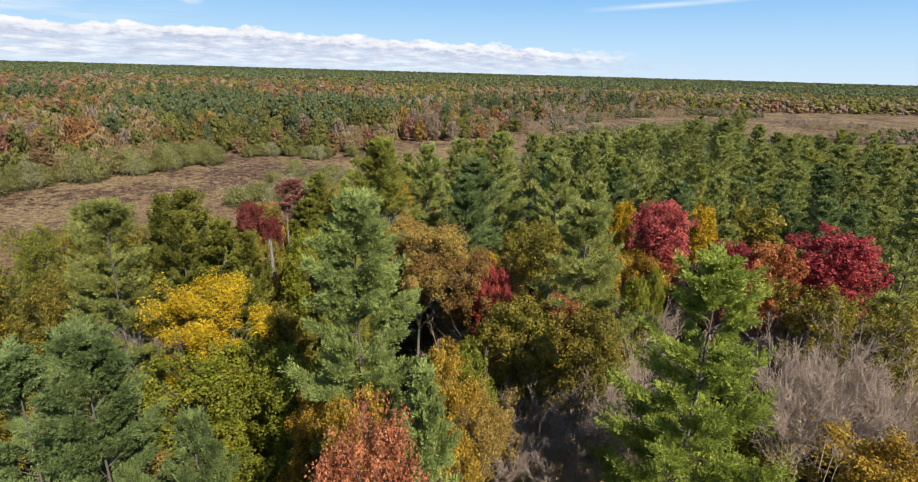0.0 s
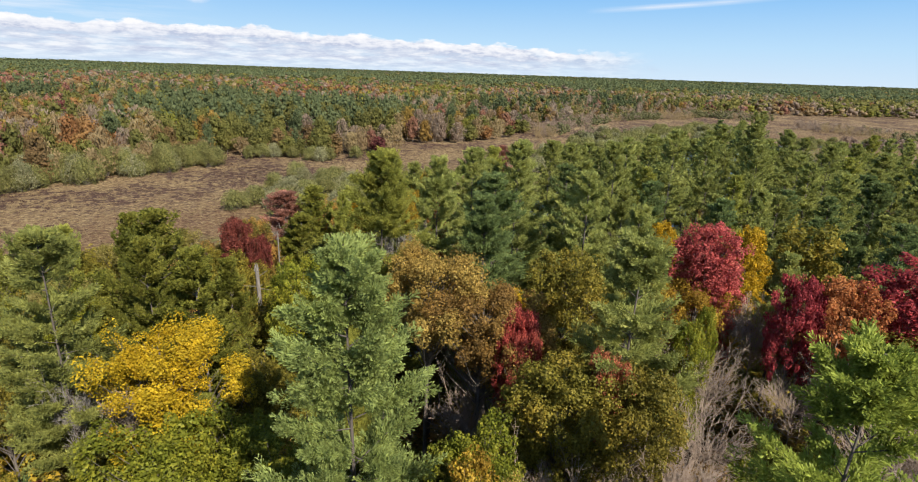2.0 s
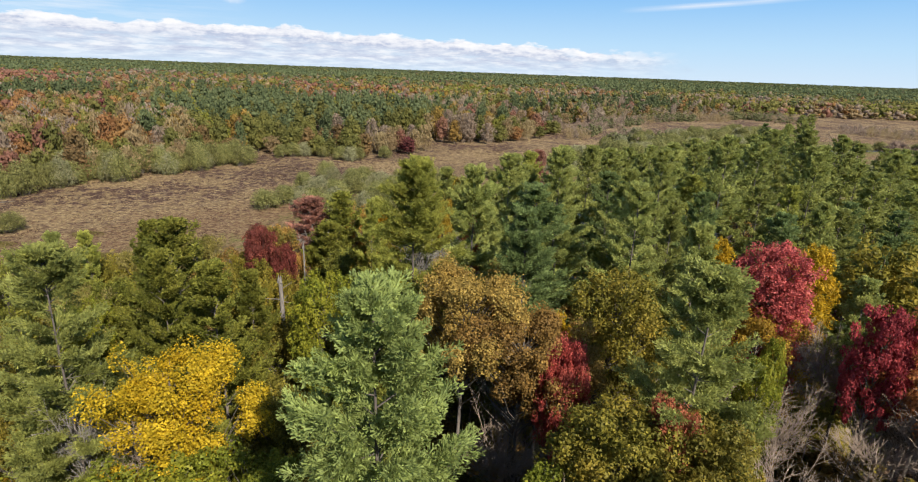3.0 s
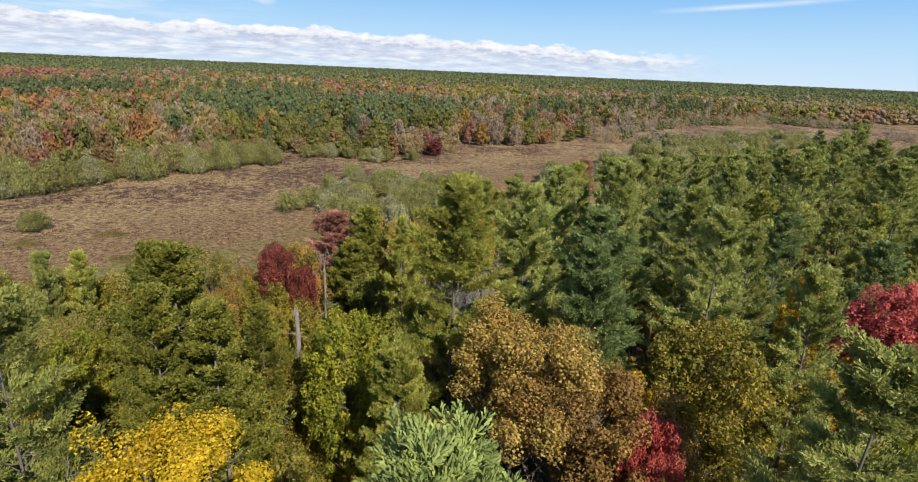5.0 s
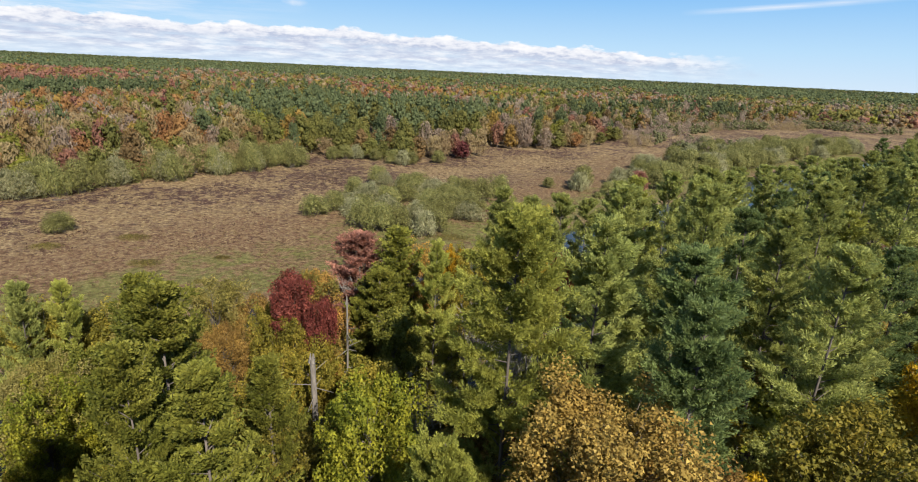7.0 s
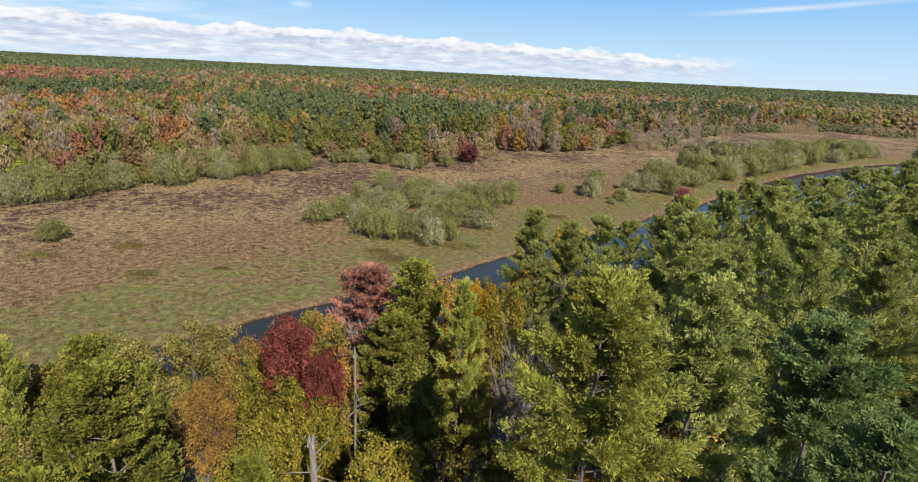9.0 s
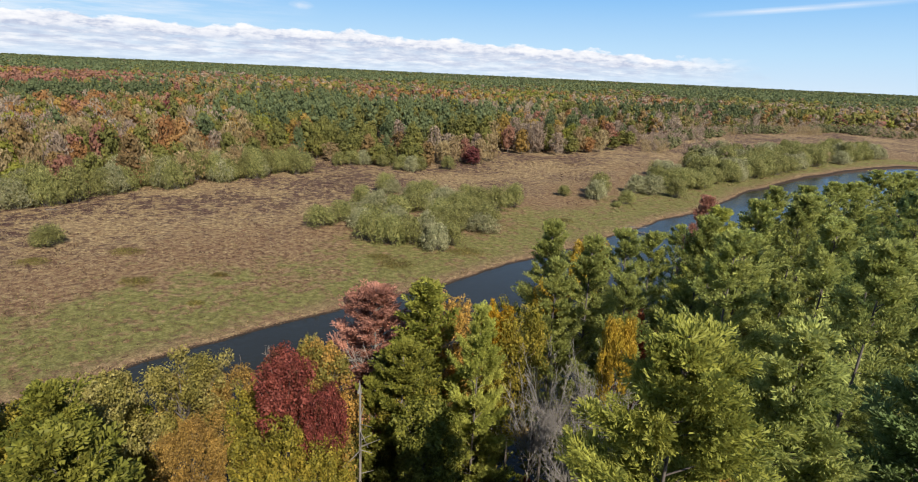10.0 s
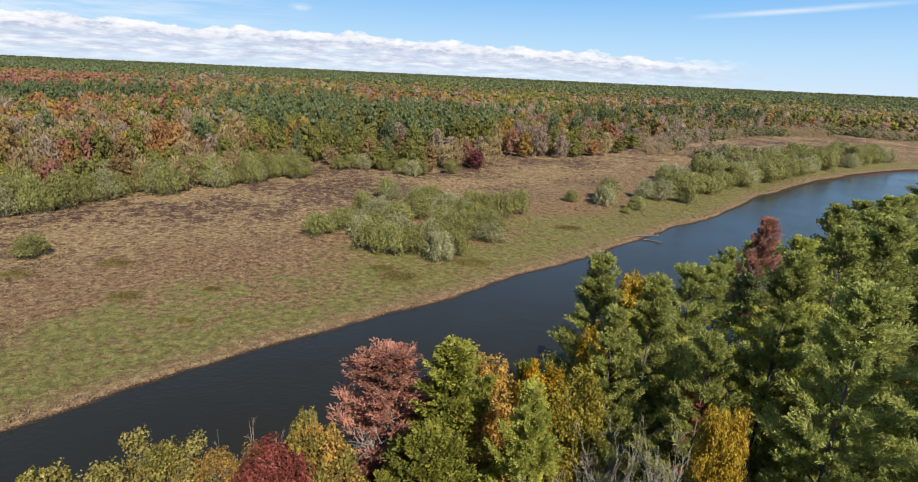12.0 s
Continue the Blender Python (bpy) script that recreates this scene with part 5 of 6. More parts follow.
for x, y, h in [(-84, 214, 6), (-80, 217, 6.5), (-76, 219, 7), (-60, 214, 6.5), (-56, 213, 7), (-53, 215, 6), (-44, 222, 6), (-68, 218, 5.5)]:
    bush(x, y, h, h * 1.05, "willow" if h != 7 else "silver_willow")

for i in range(420):  # the near bank upstream
    p = brng.uniform((84, 180), (260, 320))
    g_, s_ = river_gap(p[:1], p[1:])
    if s_[0] < 0 and 1.0 < g_[0] < 14 and brng.random() < 0.32:
        bush(p[0], p[1], brng.uniform(4.5, 8.0), brng.uniform(6, 9), "willow")


def alder(x, y, height, width):
    def build(ob):
        wood, leaves = shrub(4.0, 5.0, 11, 990, 0.30)
        part("stem", wood, TWIG_BARK, ob)
        part("crown", leaves, foliage("mauve"), ob)
    return plant("alder", build, "alder_bush", "mauve grey alder bush almost bare of leaves", "bush", "alder bushes", x, y, stand(x, y) - 0.05, (width / 5, width / 5, height / 4), RNG.uniform(0, 360))


for x, y in [(206, 300), (213, 302), (221, 300), (229, 303), (238, 302), (247, 305), (232, 310), (258, 308), (270, 312), (282, 316), (215, 309), (292, 320)]:
    alder(x, y, brng.uniform(5.5, 8), brng.uniform(7, 10))

# ---- tussocks and sedge on the marsh ----
def tufts(name, label, tones, x, y, height, blades_each, spread_=0.25):
    n = len(x)
    base = np.repeat(np.column_stack([x, y, land(x, y)[0]]), blades_each, 0)
    m = len(base)
    d = unit(randn(m) * np.array([0.5, 0.5, 0.15]) + np.array([0, 0, 0.9]))
    ln = np.repeat(height, blades_each) * (0.6 + 0.8 * RNG.random(m))
    c = base + randn(m) * np.array([spread_, spread_, 0]) + d * (ln * 0.45)[:, None]
    return tagged(new(name, mesh_of(name, *spikes(c, d, randn(m), ln, ln * 0.4), leaf_material(name + "_blades", tones, 0.05, 0.3, 0.8, 0.8))), label, "grass", kind="stuff")


mx_, my_ = brng.uniform(-135, 90, 60000), brng.uniform(50, 270, 60000)
gap, side = river_gap(mx_, my_)
ok = (side > 0) & (gap > 1.0)
mx_, my_, gap = mx_[ok], my_[ok], gap[ok]
zone = gap + 14 * wave(mx_, my_, 60, 81) + 9 * wave(mx_, my_, 20, 82)
pick = brng.random(len(mx_))
for name, label, tones, s, h in (
    ("green_grass", "short green marsh grass near the water", [(0.080, 0.070, 0.024), (0.105, 0.105, 0.032), (0.160, 0.145, 0.055)], (zone < 30) & (pick < 0.60), 0.22),
    ("straw_grass", "straw-coloured dry marsh grass in tussocks", [(0.110, 0.080, 0.040), (0.165, 0.125, 0.062), (0.225, 0.182, 0.092)], (zone > 22) & (pick < 0.30), 0.26),
    ("rust_grass", "rust-brown dead marsh plants", [(0.060, 0.030, 0.022), (0.110, 0.058, 0.036), (0.160, 0.095, 0.055)], (zone > 6) & (zone < 70) & (pick > 0.88) & (wave(mx_, my_, 24, 84) > 0), 0.26),
    ("plum_heath", "dark purplish brown leatherleaf on the marsh", [(0.034, 0.018, 0.016), (0.060, 0.034, 0.028), (0.100, 0.062, 0.045)], (zone > 48) & (pick > 0.78) & (wave(mx_, my_, 26, 83) > 0.1), 0.32)):
    n_ = int(s.sum())
    tufts(name, label, tones, mx_[s], my_[s], np.full(n_, h), 5)
bank = np.concatenate([np.linspace(a, b, int(np.linalg.norm(b - a) * 5)) for a, b in zip(shore[2:13], shore[3:14])])
bank = bank + brng.normal(size=bank.shape) * 0.9
bank = bank[river_gap(bank[:, 0], bank[:, 1])[0] > 0.75]
tufts("bank_reeds", "dry brown stalks along the water's edge", [(0.070, 0.042, 0.026), (0.140, 0.090, 0.050), (0.230, 0.165, 0.095)], bank[:, 0], bank[:, 1], brng.uniform(0.15, 0.42, len(bank)), 6)


def sedge_patch(x, y, w):
    w = w * 1.35
    n = int(230 * w)
    a, r = brng.random(n) * 6.283, np.sqrt(brng.random(n)) * w
    p = np.column_stack([np.cos(a) * r, np.sin(a) * r * 0.7, np.zeros(n)])
    hgt = 0.45 * (1.1 - (r / w) ** 2)
    d = unit(randn(n) * np.array([0.35, 0.35, 0.1]) + np.array([0, 0, 0.9]))
    c = p + d * (hgt * 0.5)[:, None]
    ob = tagged(new("sedge_patch", mesh_of("sedge_patch", *spikes(c, d, randn(n), hgt, hgt * 0.3), leaf_material("sedge_blades", [(0.075, 0.060, 0.020), (0.105, 0.086, 0.026), (0.150, 0.120, 0.040)], 0.1, 0.35, 0.8, 0.7))),
                "olive-brown patch of tall sedge on the marsh", "sedge", "sedge patches", "stuff")
    ob.location = (x, y, stand(x, y))


for x, y, w in [(-84, 109, 3.0), (-72, 97, 2.6), (-34, 117, 4.2), (-22, 128, 3.6), (-3, 160, 3.4), (-95, 100, 2.8), (-104, 112, 3.2), (-58, 92, 1.2), (-61, 103, 1.4), (-38, 120, 2.4)]:
    sedge_patch(x, y, w)


def box(x0, x1, y0, y1, z0, z1):
    v = np.array([(x, y, z) for z in (z0, z1) for y in (y0, y1) for x in (x0, x1)], float)
    return v, np.array([(0, 2, 3, 1), (4, 5, 7, 6), (0, 1, 5, 4), (2, 6, 7, 3), (0, 4, 6, 2), (1, 3, 7, 5)])


def wooden_hide(x, y, turn):
    """A small open-fronted hide on posts, among the bushes."""
    ob = tagged(new("wooden_hide"), "small weathered grey wooden hide among the willows", "shed")
    for px in (-1.4, 1.3):
        for py in (-0.9, 0.8):
            part("post", box(px, px + 0.1, py, py + 0.1, -0.4, 3.5 if py < 0 else 3.2), DEAD_WOOD, ob)
    part("floor_board", box(-1.5, 1.5, -1.0, 1.0, 1.5, 1.6), DEAD_WOOD, ob)
    part("back_wall", box(-1.4, 1.4, 0.92, 0.98, 1.6, 3.2), DEAD_WOOD, ob)
    for px in (-1.46, 1.42):
        part("side_wall", box(px, px + 0.05, -0.8, 0.8, 1.6, 3.1), DEAD_WOOD, ob)
    part("front_rail", box(-1.5, 1.5, -0.98, -0.92, 1.6, 2.1), GREY_BARK, ob, "pale weathered boards")
    v, f = box(-1.7, 1.7, -1.2, 1.2, 3.5, 3.58)
    v[:, 2] -= (v[:, 1] + 1.2) * 0.12
    part("roof", (v, f), GREY_BARK, ob)
    ob.location, ob.rotation_euler = (x, y, stand(x, y)), (0, 0, radians(turn))


wooden_hide(-130.0, 145.6, 35.0)


def fallen_log(x, y, length, turn, radius=0.14):
    n = 7
    t = np.linspace(0, 1, n)
    p = np.column_stack([t * length, np.cumsum(RNG.normal(size=n) * 0.06), 0.12 + 0.25 * t])
    k = RNG.uniform(0.3, 0.95, 6)
    b = np.column_stack([np.interp(k, t, p[:, i]) for i in range(3)])
    d = unit(randn(6) + np.array([0.6, 0, 0.8]))
    ob = tagged(new("fallen_log"), "dark fallen tree lying on the river bank", "log", "driftwood")
    part("trunk", sticks(p[:-1], p[1:], radius * (1 - 0.7 * t[:-1]), radius * (1 - 0.7 * t[1:]), 6), LIMB_BARK, ob)
    for q, e in zip(b, b + d * RNG.uniform(0.5, 1.3, (6, 1))):
        part("limb", sticks(q[None], e[None], 0.05, 0.015, 4), LIMB_BARK, ob)
    ob.location, ob.rotation_euler = (x, y, stand(x, y)), (0, 0, radians(turn))


for x, y, l, a in [(13.0, 158.4, 5.5, 10), (14.6, 157.2, 4.5, -25), (12.4, 157.4, 4.0, 40), (-122.0, 129.0, 3.5, 20)]:
    fallen_log(x, y, l, a)


# ---- the far woods ----
EDGE = np.array([(-320, -60), (-200, 60), (-142, 124), (-118, 152), (-104, 175), (-98, 205), (-84, 222), (-56, 216), (-38, 234), (-17, 254), (8, 283), (30, 318), (58, 385), (108, 455), (200, 535), (340, 600), (600, 640), (1500, 700), (4700, 1500)], float)


def beyond(x, y):
    """Metres past the far wood's edge (minus: out on the marsh)."""
    p = np.column_stack([x, y])
    best, sd = np.full(len(p), 1e9), np.zeros(len(p))
    for a, b in zip(EDGE[:-1], EDGE[1:]):
        d = b - a
        s = np.clip(((p - a) @ d) / (d @ d), 0, 1)
        q = p - a - s[:, None] * d
        r = np.hypot(q[:, 0], q[:, 1])
        side = np.sign(d[0] * q[:, 1] - d[1] * q[:, 0])
        sd = np.where(r < best - 1e-6, side, sd)
        best = np.minimum(r, best)
    return best * sd


FAR_LABEL = {"far_pine": "far dark green pine wood", "far_olive": "far olive-green oak wood", "far_russet": "far russet autumn wood", "far_orange": "far orange maple wood",
             "far_coral": "far coral red maple wood", "far_amber": "far amber yellow autumn wood", "far_mauve": "far mauve grey leafless wood",
             "far_lime": "far yellow-green autumn wood", "far_tan": "far tan brown autumn wood", "far_crimson": "far dark crimson maple wood", "far_willow": "far grey-green willow thicket"}
FAR_TONES = list(FAR_LABEL)[:10]
STANDS = [
    # compass range in degrees and range of distance, then what grows there
    (-60, -32, 90, 390, {"far_orange": 0.70, "far_mauve": 0.70, "far_tan": 0.75, "far_amber": 0.50, "far_coral": 0.55, "far_olive": 0.30, "far_lime": 0.35, "far_crimson": 0.75, "far_pine": -0.1}),
    (-58, -38, 380, 540, {"far_pine": 1.1, "far_olive": 0.4}),
    (-60, -37, 540, 1000, {"far_coral": 1.2, "far_orange": 0.5}),
    (-37, -27, 760, 1250, {"far_coral": 0.7, "far_mauve": 0.5}),
    (-32, -24, 180, 430, {"far_pine": 0.75, "far_lime": 0.5, "far_olive": 0.45, "far_amber": 0.3}),
    (-26, -6, 180, 420, {"far_olive": 0.85, "far_pine": 0.75, "far_lime": 0.45, "far_russet": 0.2, "far_amber": 0.2}),
    (-26, -8, 440, 680, {"far_coral": 0.7, "far_orange": 0.75, "far_amber": 0.7, "far_mauve": 0.4}),
    (-7, 4, 180, 470, {"far_mauve": 0.75, "far_tan": 0.75, "far_olive": 0.5, "far_amber": 0.35, "far_orange": 0.3}),
    (-8, 0, 430, 700, {"far_lime": 0.9, "far_amber": 0.4}),
    (3, 20, 330, 540, {"far_pine": 0.9, "far_mauve": 0.5}),
    (3, 18, 540, 760, {"far_orange": 0.7, "far_mauve": 0.5, "far_russet": 0.5}),
    (18, 60, 330, 900, {"far_mauve": 0.6, "far_olive": 0.5, "far_tan": 0.3}),
    (-60, 60, 1000, 9000, {"far_pine": 0.95, "far_olive": 0.35, "far_mauve": 0.25}),
]


def far_tone(x, y, g, past_edge):
    """Which tree grows where in the far woods: stands of one kind, with strays."""
    n = len(x)
    az = np.degrees(np.arctan2(x + 10, y - 30)) + 3.0 * wave(x, y, 120, 91)
    r = np.hypot(x + 10, y - 30) * (1 + 0.10 * wave(x, y, 160, 92))
    deep = smooth(600, 1500, r)
    score = {"far_pine": 0.42, "far_olive": 0.60, "far_russet": 0.30, "far_orange": 0.05, "far_coral": 0.0, "far_amber": 0.0, "far_mauve": 0.25, "far_lime": 0.10, "far_tan": 0.25, "far_crimson": -0.7}
    score = {k: np.full(n, v) for k, v in score.items()}
    for a0, a1, r0, r1, kinds in STANDS:
        edge = 0.10 * r0
        inside = smooth(a0 - 2, a0 + 2, az) * smooth(a1 + 2, a1 - 2, az) * smooth(r0 - edge, r0 + edge, r) * smooth(r1 + edge, r1 - edge, r)
        for k, v in kinds.items():
            score[k] += v * inside
    front = smooth(22, 6, past_edge)
    for k, v in (("far_tan", 0.35), ("far_mauve", 0.25), ("far_russet", 0.3), ("far_pine", -0.5), ("far_lime", 0.3), ("far_crimson", 0.55), ("far_coral", 0.2)):
        score[k] += v * front
    rows = []
    for i, key in enumerate(FAR_TONES):
        rows.append(score[key] + 0.40 * wave(x, y, 42, 31 + i) * (1 - 0.5 * deep) + 0.35 * wave(x, y, 210, 51 + i) + (0.25 - 0.09 * deep) * g.gumbel(size=n))
    return np.argmax(np.array(rows), 0)


def scatter(lo, hi, step, seed):
    """Places for far trees between two distances from the camera's path, none too close to another."""
    g = np.random.default_rng(seed)
    az0, az1 = radians(-54), radians(44)
    side_ = int(hi / step) + 1
    u, v = np.meshgrid(np.arange(-side_, side_ + 1), np.arange(-side_ // 2, side_ + 1))
    x = ((u + 0.5 * (v % 2)) * step + g.uniform(-0.36, 0.36, u.shape) * step).ravel()
    y = (v * 0.87 * step + g.uniform(-0.36, 0.36, u.shape) * step).ravel()
    r, a = np.hypot(x, y), np.arctan2(x, y)
    keep = (r > lo) & (r < hi) & (a > az0) & (a < az1)
    return x[keep] - 6, y[keep] + 15, g


PHI = (1 + 5 ** 0.5) / 2
BALL = unit(np.array([(-1, PHI, 0), (1, PHI, 0), (-1, -PHI, 0), (1, -PHI, 0), (0, -1, PHI), (0, 1, PHI), (0, -1, -PHI), (0, 1, -PHI), (PHI, 0, -1), (PHI, 0, 1), (-PHI, 0, -1), (-PHI, 0, 1)], float))
BALL_FACES = np.array([(0, 11, 5), (0, 5, 1), (0, 1, 7), (0, 7, 10), (0, 10, 11), (1, 5, 9), (5, 11, 4), (11, 10, 2), (10, 7, 6), (7, 1, 8),
                       (3, 9, 4), (3, 4, 2), (3, 2, 6), (3, 6, 8), (3, 8, 9), (4, 9, 5), (2, 4, 11), (6, 2, 10), (8, 6, 7), (9, 8, 1)])


def far_crown(kind, lobes, sprays, size, low, g, solid=True, core=0.66):
    """A crown one metre tall and one wide, from the ground up: a heap of leafy lobes with sprays standing out of them. low: how far down it reaches."""
    k = np.arange(lobes)
    up = (k + g.uniform(0.1, 0.9, lobes)) / lobes
    ang_ = k * 2.4 + g.normal(size=lobes) * 0.4
    if kind == "cone":
        prof = (1.04 - up) ** 0.5
        out = 0.5 * prof * g.uniform(0.2, 0.8, lobes)
        big = 0.21 * (0.4 + 0.8 * prof) * g.uniform(0.75, 1.3, lobes) * (1.0 if lobes > 4 else 1.4)
        tall_ = 0.07 + 0.05 * prof
    else:
        prof = np.sqrt(np.clip(1 - ((up - 0.35) / 0.68) ** 2, 0.05, 1))
        out = 0.5 * prof * g.uniform(0.25, 0.72, lobes)
        big = 0.21 * (0.6 + 0.5 * prof) * g.uniform(0.75, 1.25, lobes) * (1.0 if lobes > 4 else 1.5)
        tall_ = big * low * 0.85
    c = np.column_stack([np.cos(ang_) * out, np.sin(ang_) * out, 1 - low + low * up * 0.92])
    c[-1, :2] *= 0.3
    c[:, 2] = np.minimum(c[:, 2], 1 - tall_ * 0.6)
    pieces = []
    if solid:
        v = (BALL[None] * g.uniform(0.76, 1.24, (lobes, 12, 1)) * core) * np.stack([big, big, tall_], 1)[:, None] + c[:, None]
        pieces.append((v.reshape(-1, 3), (BALL_FACES[None] + 12 * k[:, None, None]).reshape(-1, 3)))
    if sprays:
        w = g.integers(0, lobes, sprays)
        d = unit(g.normal(size=(sprays, 3)) + np.array([0, 0, 0.45]))
        p = c[w] + d * np.stack([big[w], big[w], tall_[w]], 1) * g.uniform(0.75, 1.2, (sprays, 1))
        face = unit(d + g.normal(size=(sprays, 3)) * 0.22 + np.array([0, 0, 0.1]))
        rise = np.array([0, 0, 0.7 if kind == "thin" else 0.3]) + d * (0.9 if kind == "cone" else 0.0)
        along = unit(np.cross(face, g.normal(size=(sprays, 3))) * 0.8 + rise)
        ln = size * g.uniform(0.6, 1.4, sprays)
        pieces.append(spikes(p, along, face, ln, ln * (0.42 if kind == "thin" else 0.5 if kind == "cone" else 0.75)))
    return merge(*pieces)


def kind_of(key):
    return "cone" if key == "far_pine" else "thin" if key in ("far_mauve", "far_tan") else "round"


FORMS = {}


def far_trees(key, x, y, height, width, lod, g, low=0.62, trunks=False, label=""):
    """Many far trees of one tone, as one thing. lod: lobes, sprays and the sprays' size for a tree a metre wide."""
    n = len(x)
    if not n:
        return
    kind = kind_of(key)
    base = np.column_stack([x, y, land(x, y)[0]])
    which = g.integers(0, 7, n)
    turn = g.random(n) * 6.283
    pieces = []
    for i in range(7):
        form = (kind, lod, low, i)
        if form not in FORMS:
            FORMS[form] = far_crown(kind, lod[0], lod[1] if kind != "thin" or lod[0] < 6 else int(lod[1] * 1.6), lod[2], low, np.random.default_rng(400 + i), kind != "thin" or lod[0] < 6)
        v, f = FORMS[form]
        s = np.nonzero(which == i)[0]
        ca, sa = np.cos(turn[s])[:, None], np.sin(turn[s])[:, None]
        w, h = width[s, None], height[s, None]
        q = np.stack([(v[None, :, 0] * ca - v[None, :, 1] * sa) * w, (v[None, :, 0] * sa + v[None, :, 1] * ca) * w, v[None, :, 2] * h], -1) + base[s, None]
        pieces.append((q.reshape(-1, 3), (f[None] + (np.arange(len(s)) * len(v))[:, None, None]).reshape(-1, 3)))
    ob = tagged(new("far_woods"), label or FAR_LABEL[key], "forest", kind="stuff")
    part("crowns", merge(*pieces), foliage(key), ob)
    if trunks:
        part("trunks", sticks(base, base + np.column_stack([np.zeros((n, 2)), height * 0.85]), 0.15, 0.05, 3), GREY_BARK, ob)


def edge_tree(key, x, y, height, width):
    """A tree of the far wood's front, one by one."""
    kind = kind_of(key)
    form = int(RNG.integers(0, 3))

    def build(ob):
        if (kind, form) not in CACHE:
            g = np.random.default_rng(70 + form)
            if kind == "cone":
                v, f = far_crown(kind, 16, 700, 0.10, 0.86, g, True, 0.5)
                size_, stem = np.array([5.6, 5.6, 15.0]), trunk_mesh(trunk_path(14.0, 0.03), 0.16, 0.04, 5)
            elif kind == "thin":
                v, f = far_crown(kind, 15, 760, 0.11, 0.84, g, False)
                size_, stem = np.array([6.0, 6.0, 13.0]), bare(12.6, 5.0, 10.0, 10, 2)
            else:
                v, f = far_crown(kind, 17, 900, 0.085, 0.82, g, True, 0.5)
                size_, stem = np.array([6.0, 6.0, 13.0]), trunk_mesh(trunk_path(11.0, 0.05), 0.14, 0.04, 5)
            CACHE[kind, form] = (mesh_of("trunk", *stem, LIMB_BARK if kind != "thin" else TWIG_BARK), mesh_of("crown", v * size_, f, foliage(key)))
        dress(ob, *CACHE[kind, form], key)

    h, w = (15.0, 5.6) if kind == "cone" else (13.0, 6.0)
    label = FAR_LABEL[key].replace("far ", "").replace(" wood", " tree") + " at the marsh's far edge"
    return plant((kind, form, key), build, "far_pine_tree" if kind == "cone" else "far_" + KIND.get(key[4:], "maple_tree"), label, "tree", "trees at the far edge of the marsh", x, y, stand(x, y), (width / w, width / w, height / h), RNG.uniform(0, 360))


def woods(lo, hi, step, lod, seed, single=0.0):
    """A ring of the far woods. single: how deep, from the wood's edge, the trees are things of their own."""
    x, y, g = scatter(lo, hi, step, seed)
    past_edge = beyond(x, y)
    keep = (past_edge > 0) & (g.random(len(x)) < 0.93)
    x, y, past_edge = x[keep], y[keep], past_edge[keep]
    tone = far_tone(x, y, g, past_edge)
    h = np.where(tone == 0, 17.0, 14.0) * (1 + g.uniform(-0.28, 0.18, len(x)) * (1 - 0.5 * smooth(900, 2200, np.hypot(x, y)))) * (0.66 + 0.34 * smooth(0, 25, past_edge))
    width = np.maximum(h * g.uniform(0.44, 0.66, len(x)), 1.12 * step * g.uniform(0.8, 1.15, len(x))) * np.where(tone == 0, 0.9, 1.0)
    alone = past_edge < single
    for k in np.nonzero(alone)[0]:
        edge_tree(FAR_TONES[tone[k]], x[k], y[k], h[k], width[k])
    for i, key in enumerate(FAR_TONES):
        for s, low in (((tone == i) & ~alone & (past_edge < 45), 0.9), ((tone == i) & ~alone & (past_edge >= 45), 0.62)):
            far_trees(key, x[s], y[s], h[s], width[s], lod, g, low)


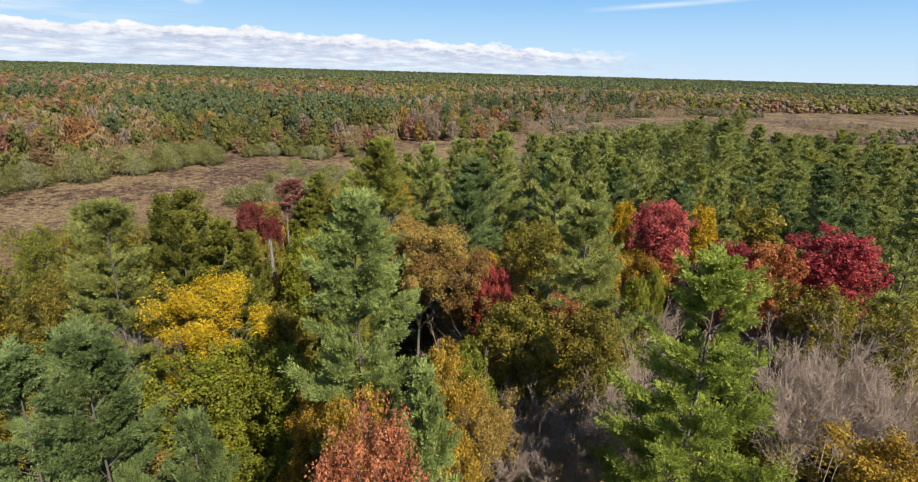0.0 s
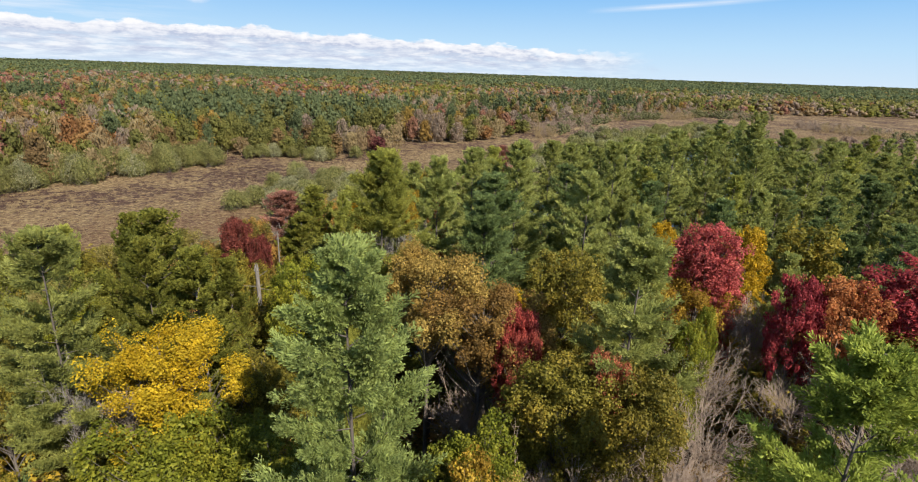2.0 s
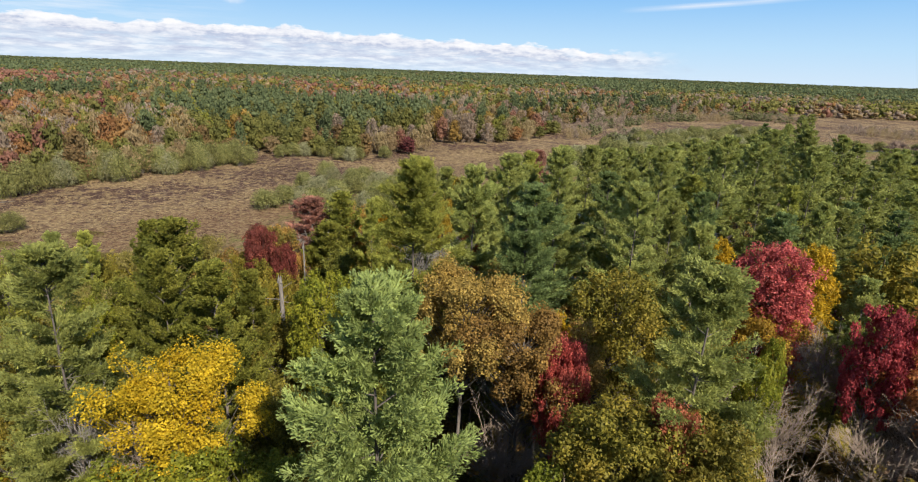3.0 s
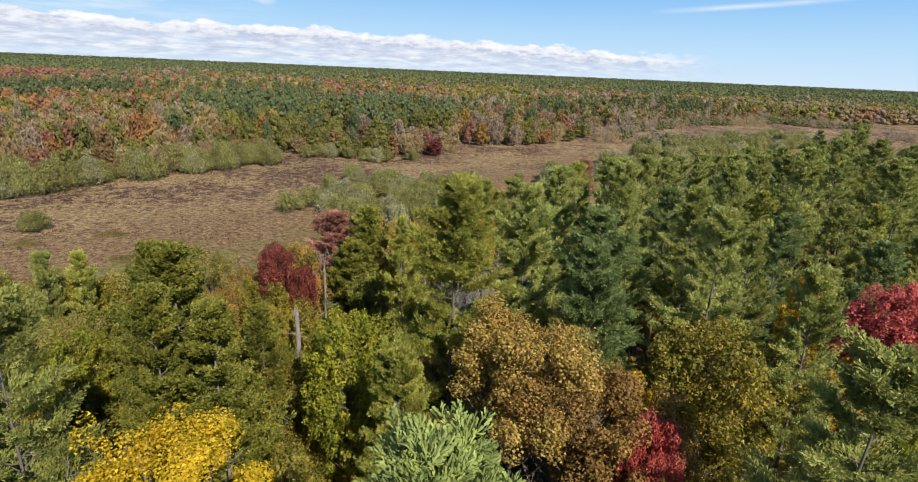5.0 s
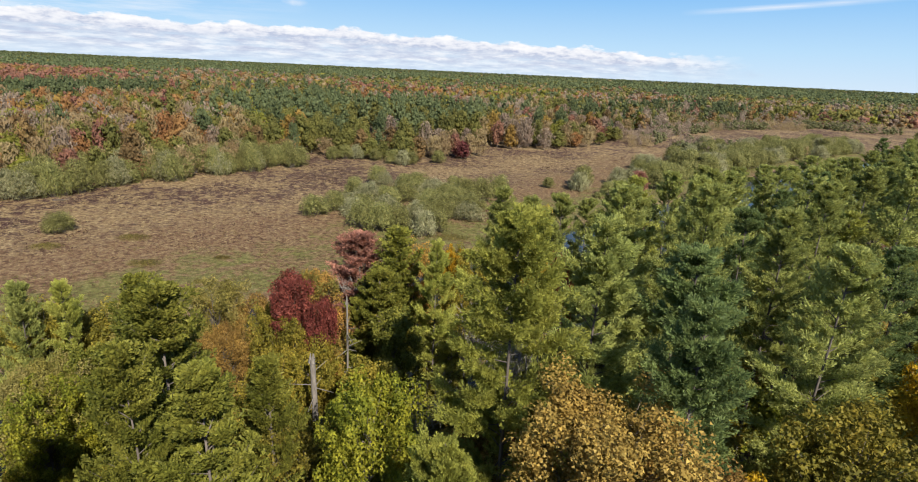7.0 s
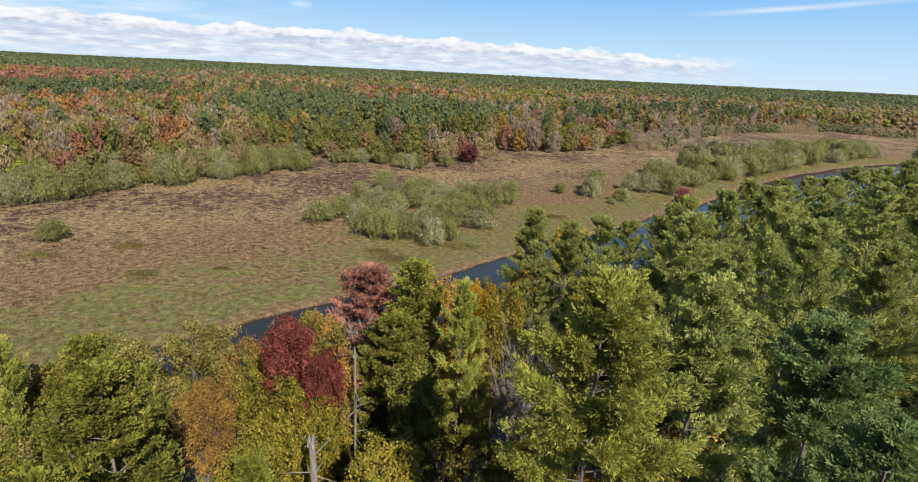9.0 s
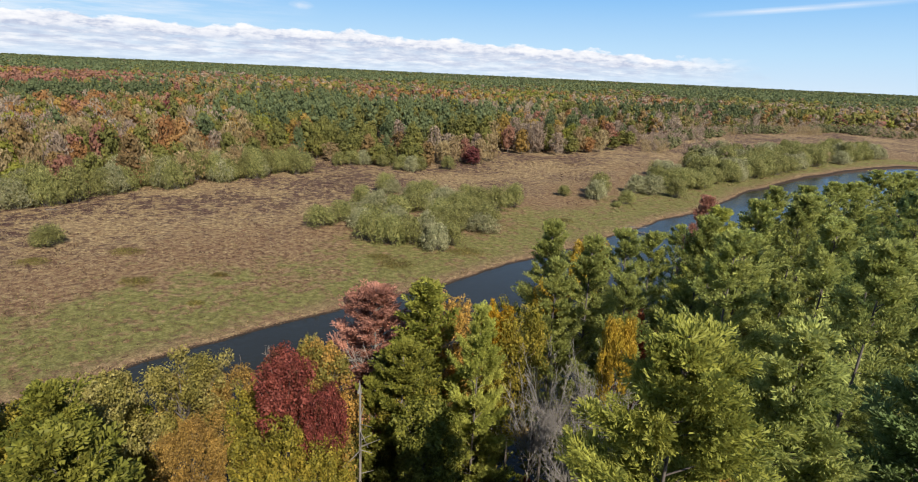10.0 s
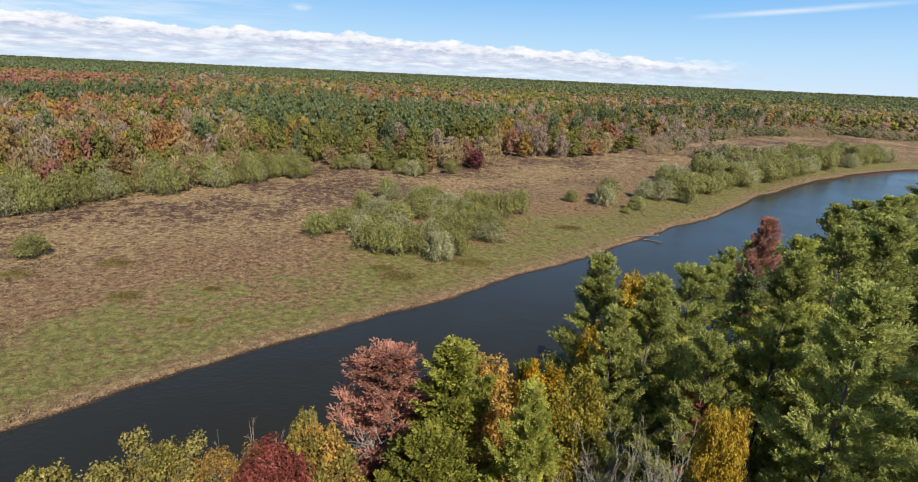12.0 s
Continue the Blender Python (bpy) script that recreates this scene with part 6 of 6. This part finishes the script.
woods(105, 260, 6.8, (10, 300, 0.085), 11, single=42.0)
woods(260, 400, 7.4, (8, 150, 0.12), 16, single=42.0)
woods(400, 640, 8.4, (6, 64, 0.16), 12)
woods(640, 1000, 11.0, (3, 24, 0.22), 17)
woods(1000, 2200, 18.0, (2, 8, 0.30), 13)
woods(2200, 4600, 40.0, (2, 4, 0.22), 14)

# low willow and alder thickets on the flats upstream
x, y, g = scatter(230, 620, 4.8, 15)
gap, side = river_gap(x, y)
field = wave(x, y, 120, 71)
ok = (beyond(x, y) < -2) & (gap > 12) & (x > 40) & ((field + 0.7 * smooth(380, 250, np.hypot(x, y)) > 0.62) | (beyond(x, y) > -22))
x, y, field = x[ok], y[ok], wave(x[ok], y[ok], 60, 72)
for key, s in (("far_willow", field > 0.15), ("far_mauve", (field <= 0.15) & (field > -0.5)), ("far_tan", field <= -0.5)):
    m_ = int(s.sum())
    far_trees(key, x[s], y[s], g.uniform(3.5, 7.0, m_), g.uniform(4.5, 7.0, m_), (6, 46, 0.16), g, 0.95)

# the wood goes on behind and to the sides
g = np.random.default_rng(19)
x, y = g.uniform(-110, 160, 9000), g.uniform(-90, 110, 9000)
gap, side = river_gap(x, y)
ok = (side < 0) & (gap > 2) & ((y < 11) | (x < -0.95 * y - 6) | (x > 0.92 * y + 6)) & (np.hypot(x, y) > 2.5) & (x < 40 + 0.9 * np.maximum(y, 0)) & (g.random(9000) < 0.42)
x, y = x[ok], y[ok]
kind_ = g.integers(0, 4, len(x))
for key, label, s, tall_ in (("far_pine", "dark green pine wood by the river", kind_ == 0, 21.0), ("far_olive", "olive-green oak wood by the river", kind_ == 1, 18.0),
                             ("far_russet", "russet autumn wood by the river", kind_ == 2, 18.0), ("far_lime", "yellow-green autumn wood by the river", kind_ == 3, 18.0)):
    close = np.hypot(x + 3, y - 6) < 42
    for near_by, lod in ((close, (13, 520, 0.06)), (~close, (6, 100, 0.14))):
        m_ = int((s & near_by).sum())
        far_trees(key, x[s & near_by], y[s & near_by], tall_ * g.uniform(0.8, 1.1, m_), g.uniform(4.4, 6.2, m_), lod, g, 0.5, True, label)

for proto in PROTO.values():  # the patterns that were copied
    for o in (*proto.children_recursive, proto):
        bpy.data.objects.remove(o)
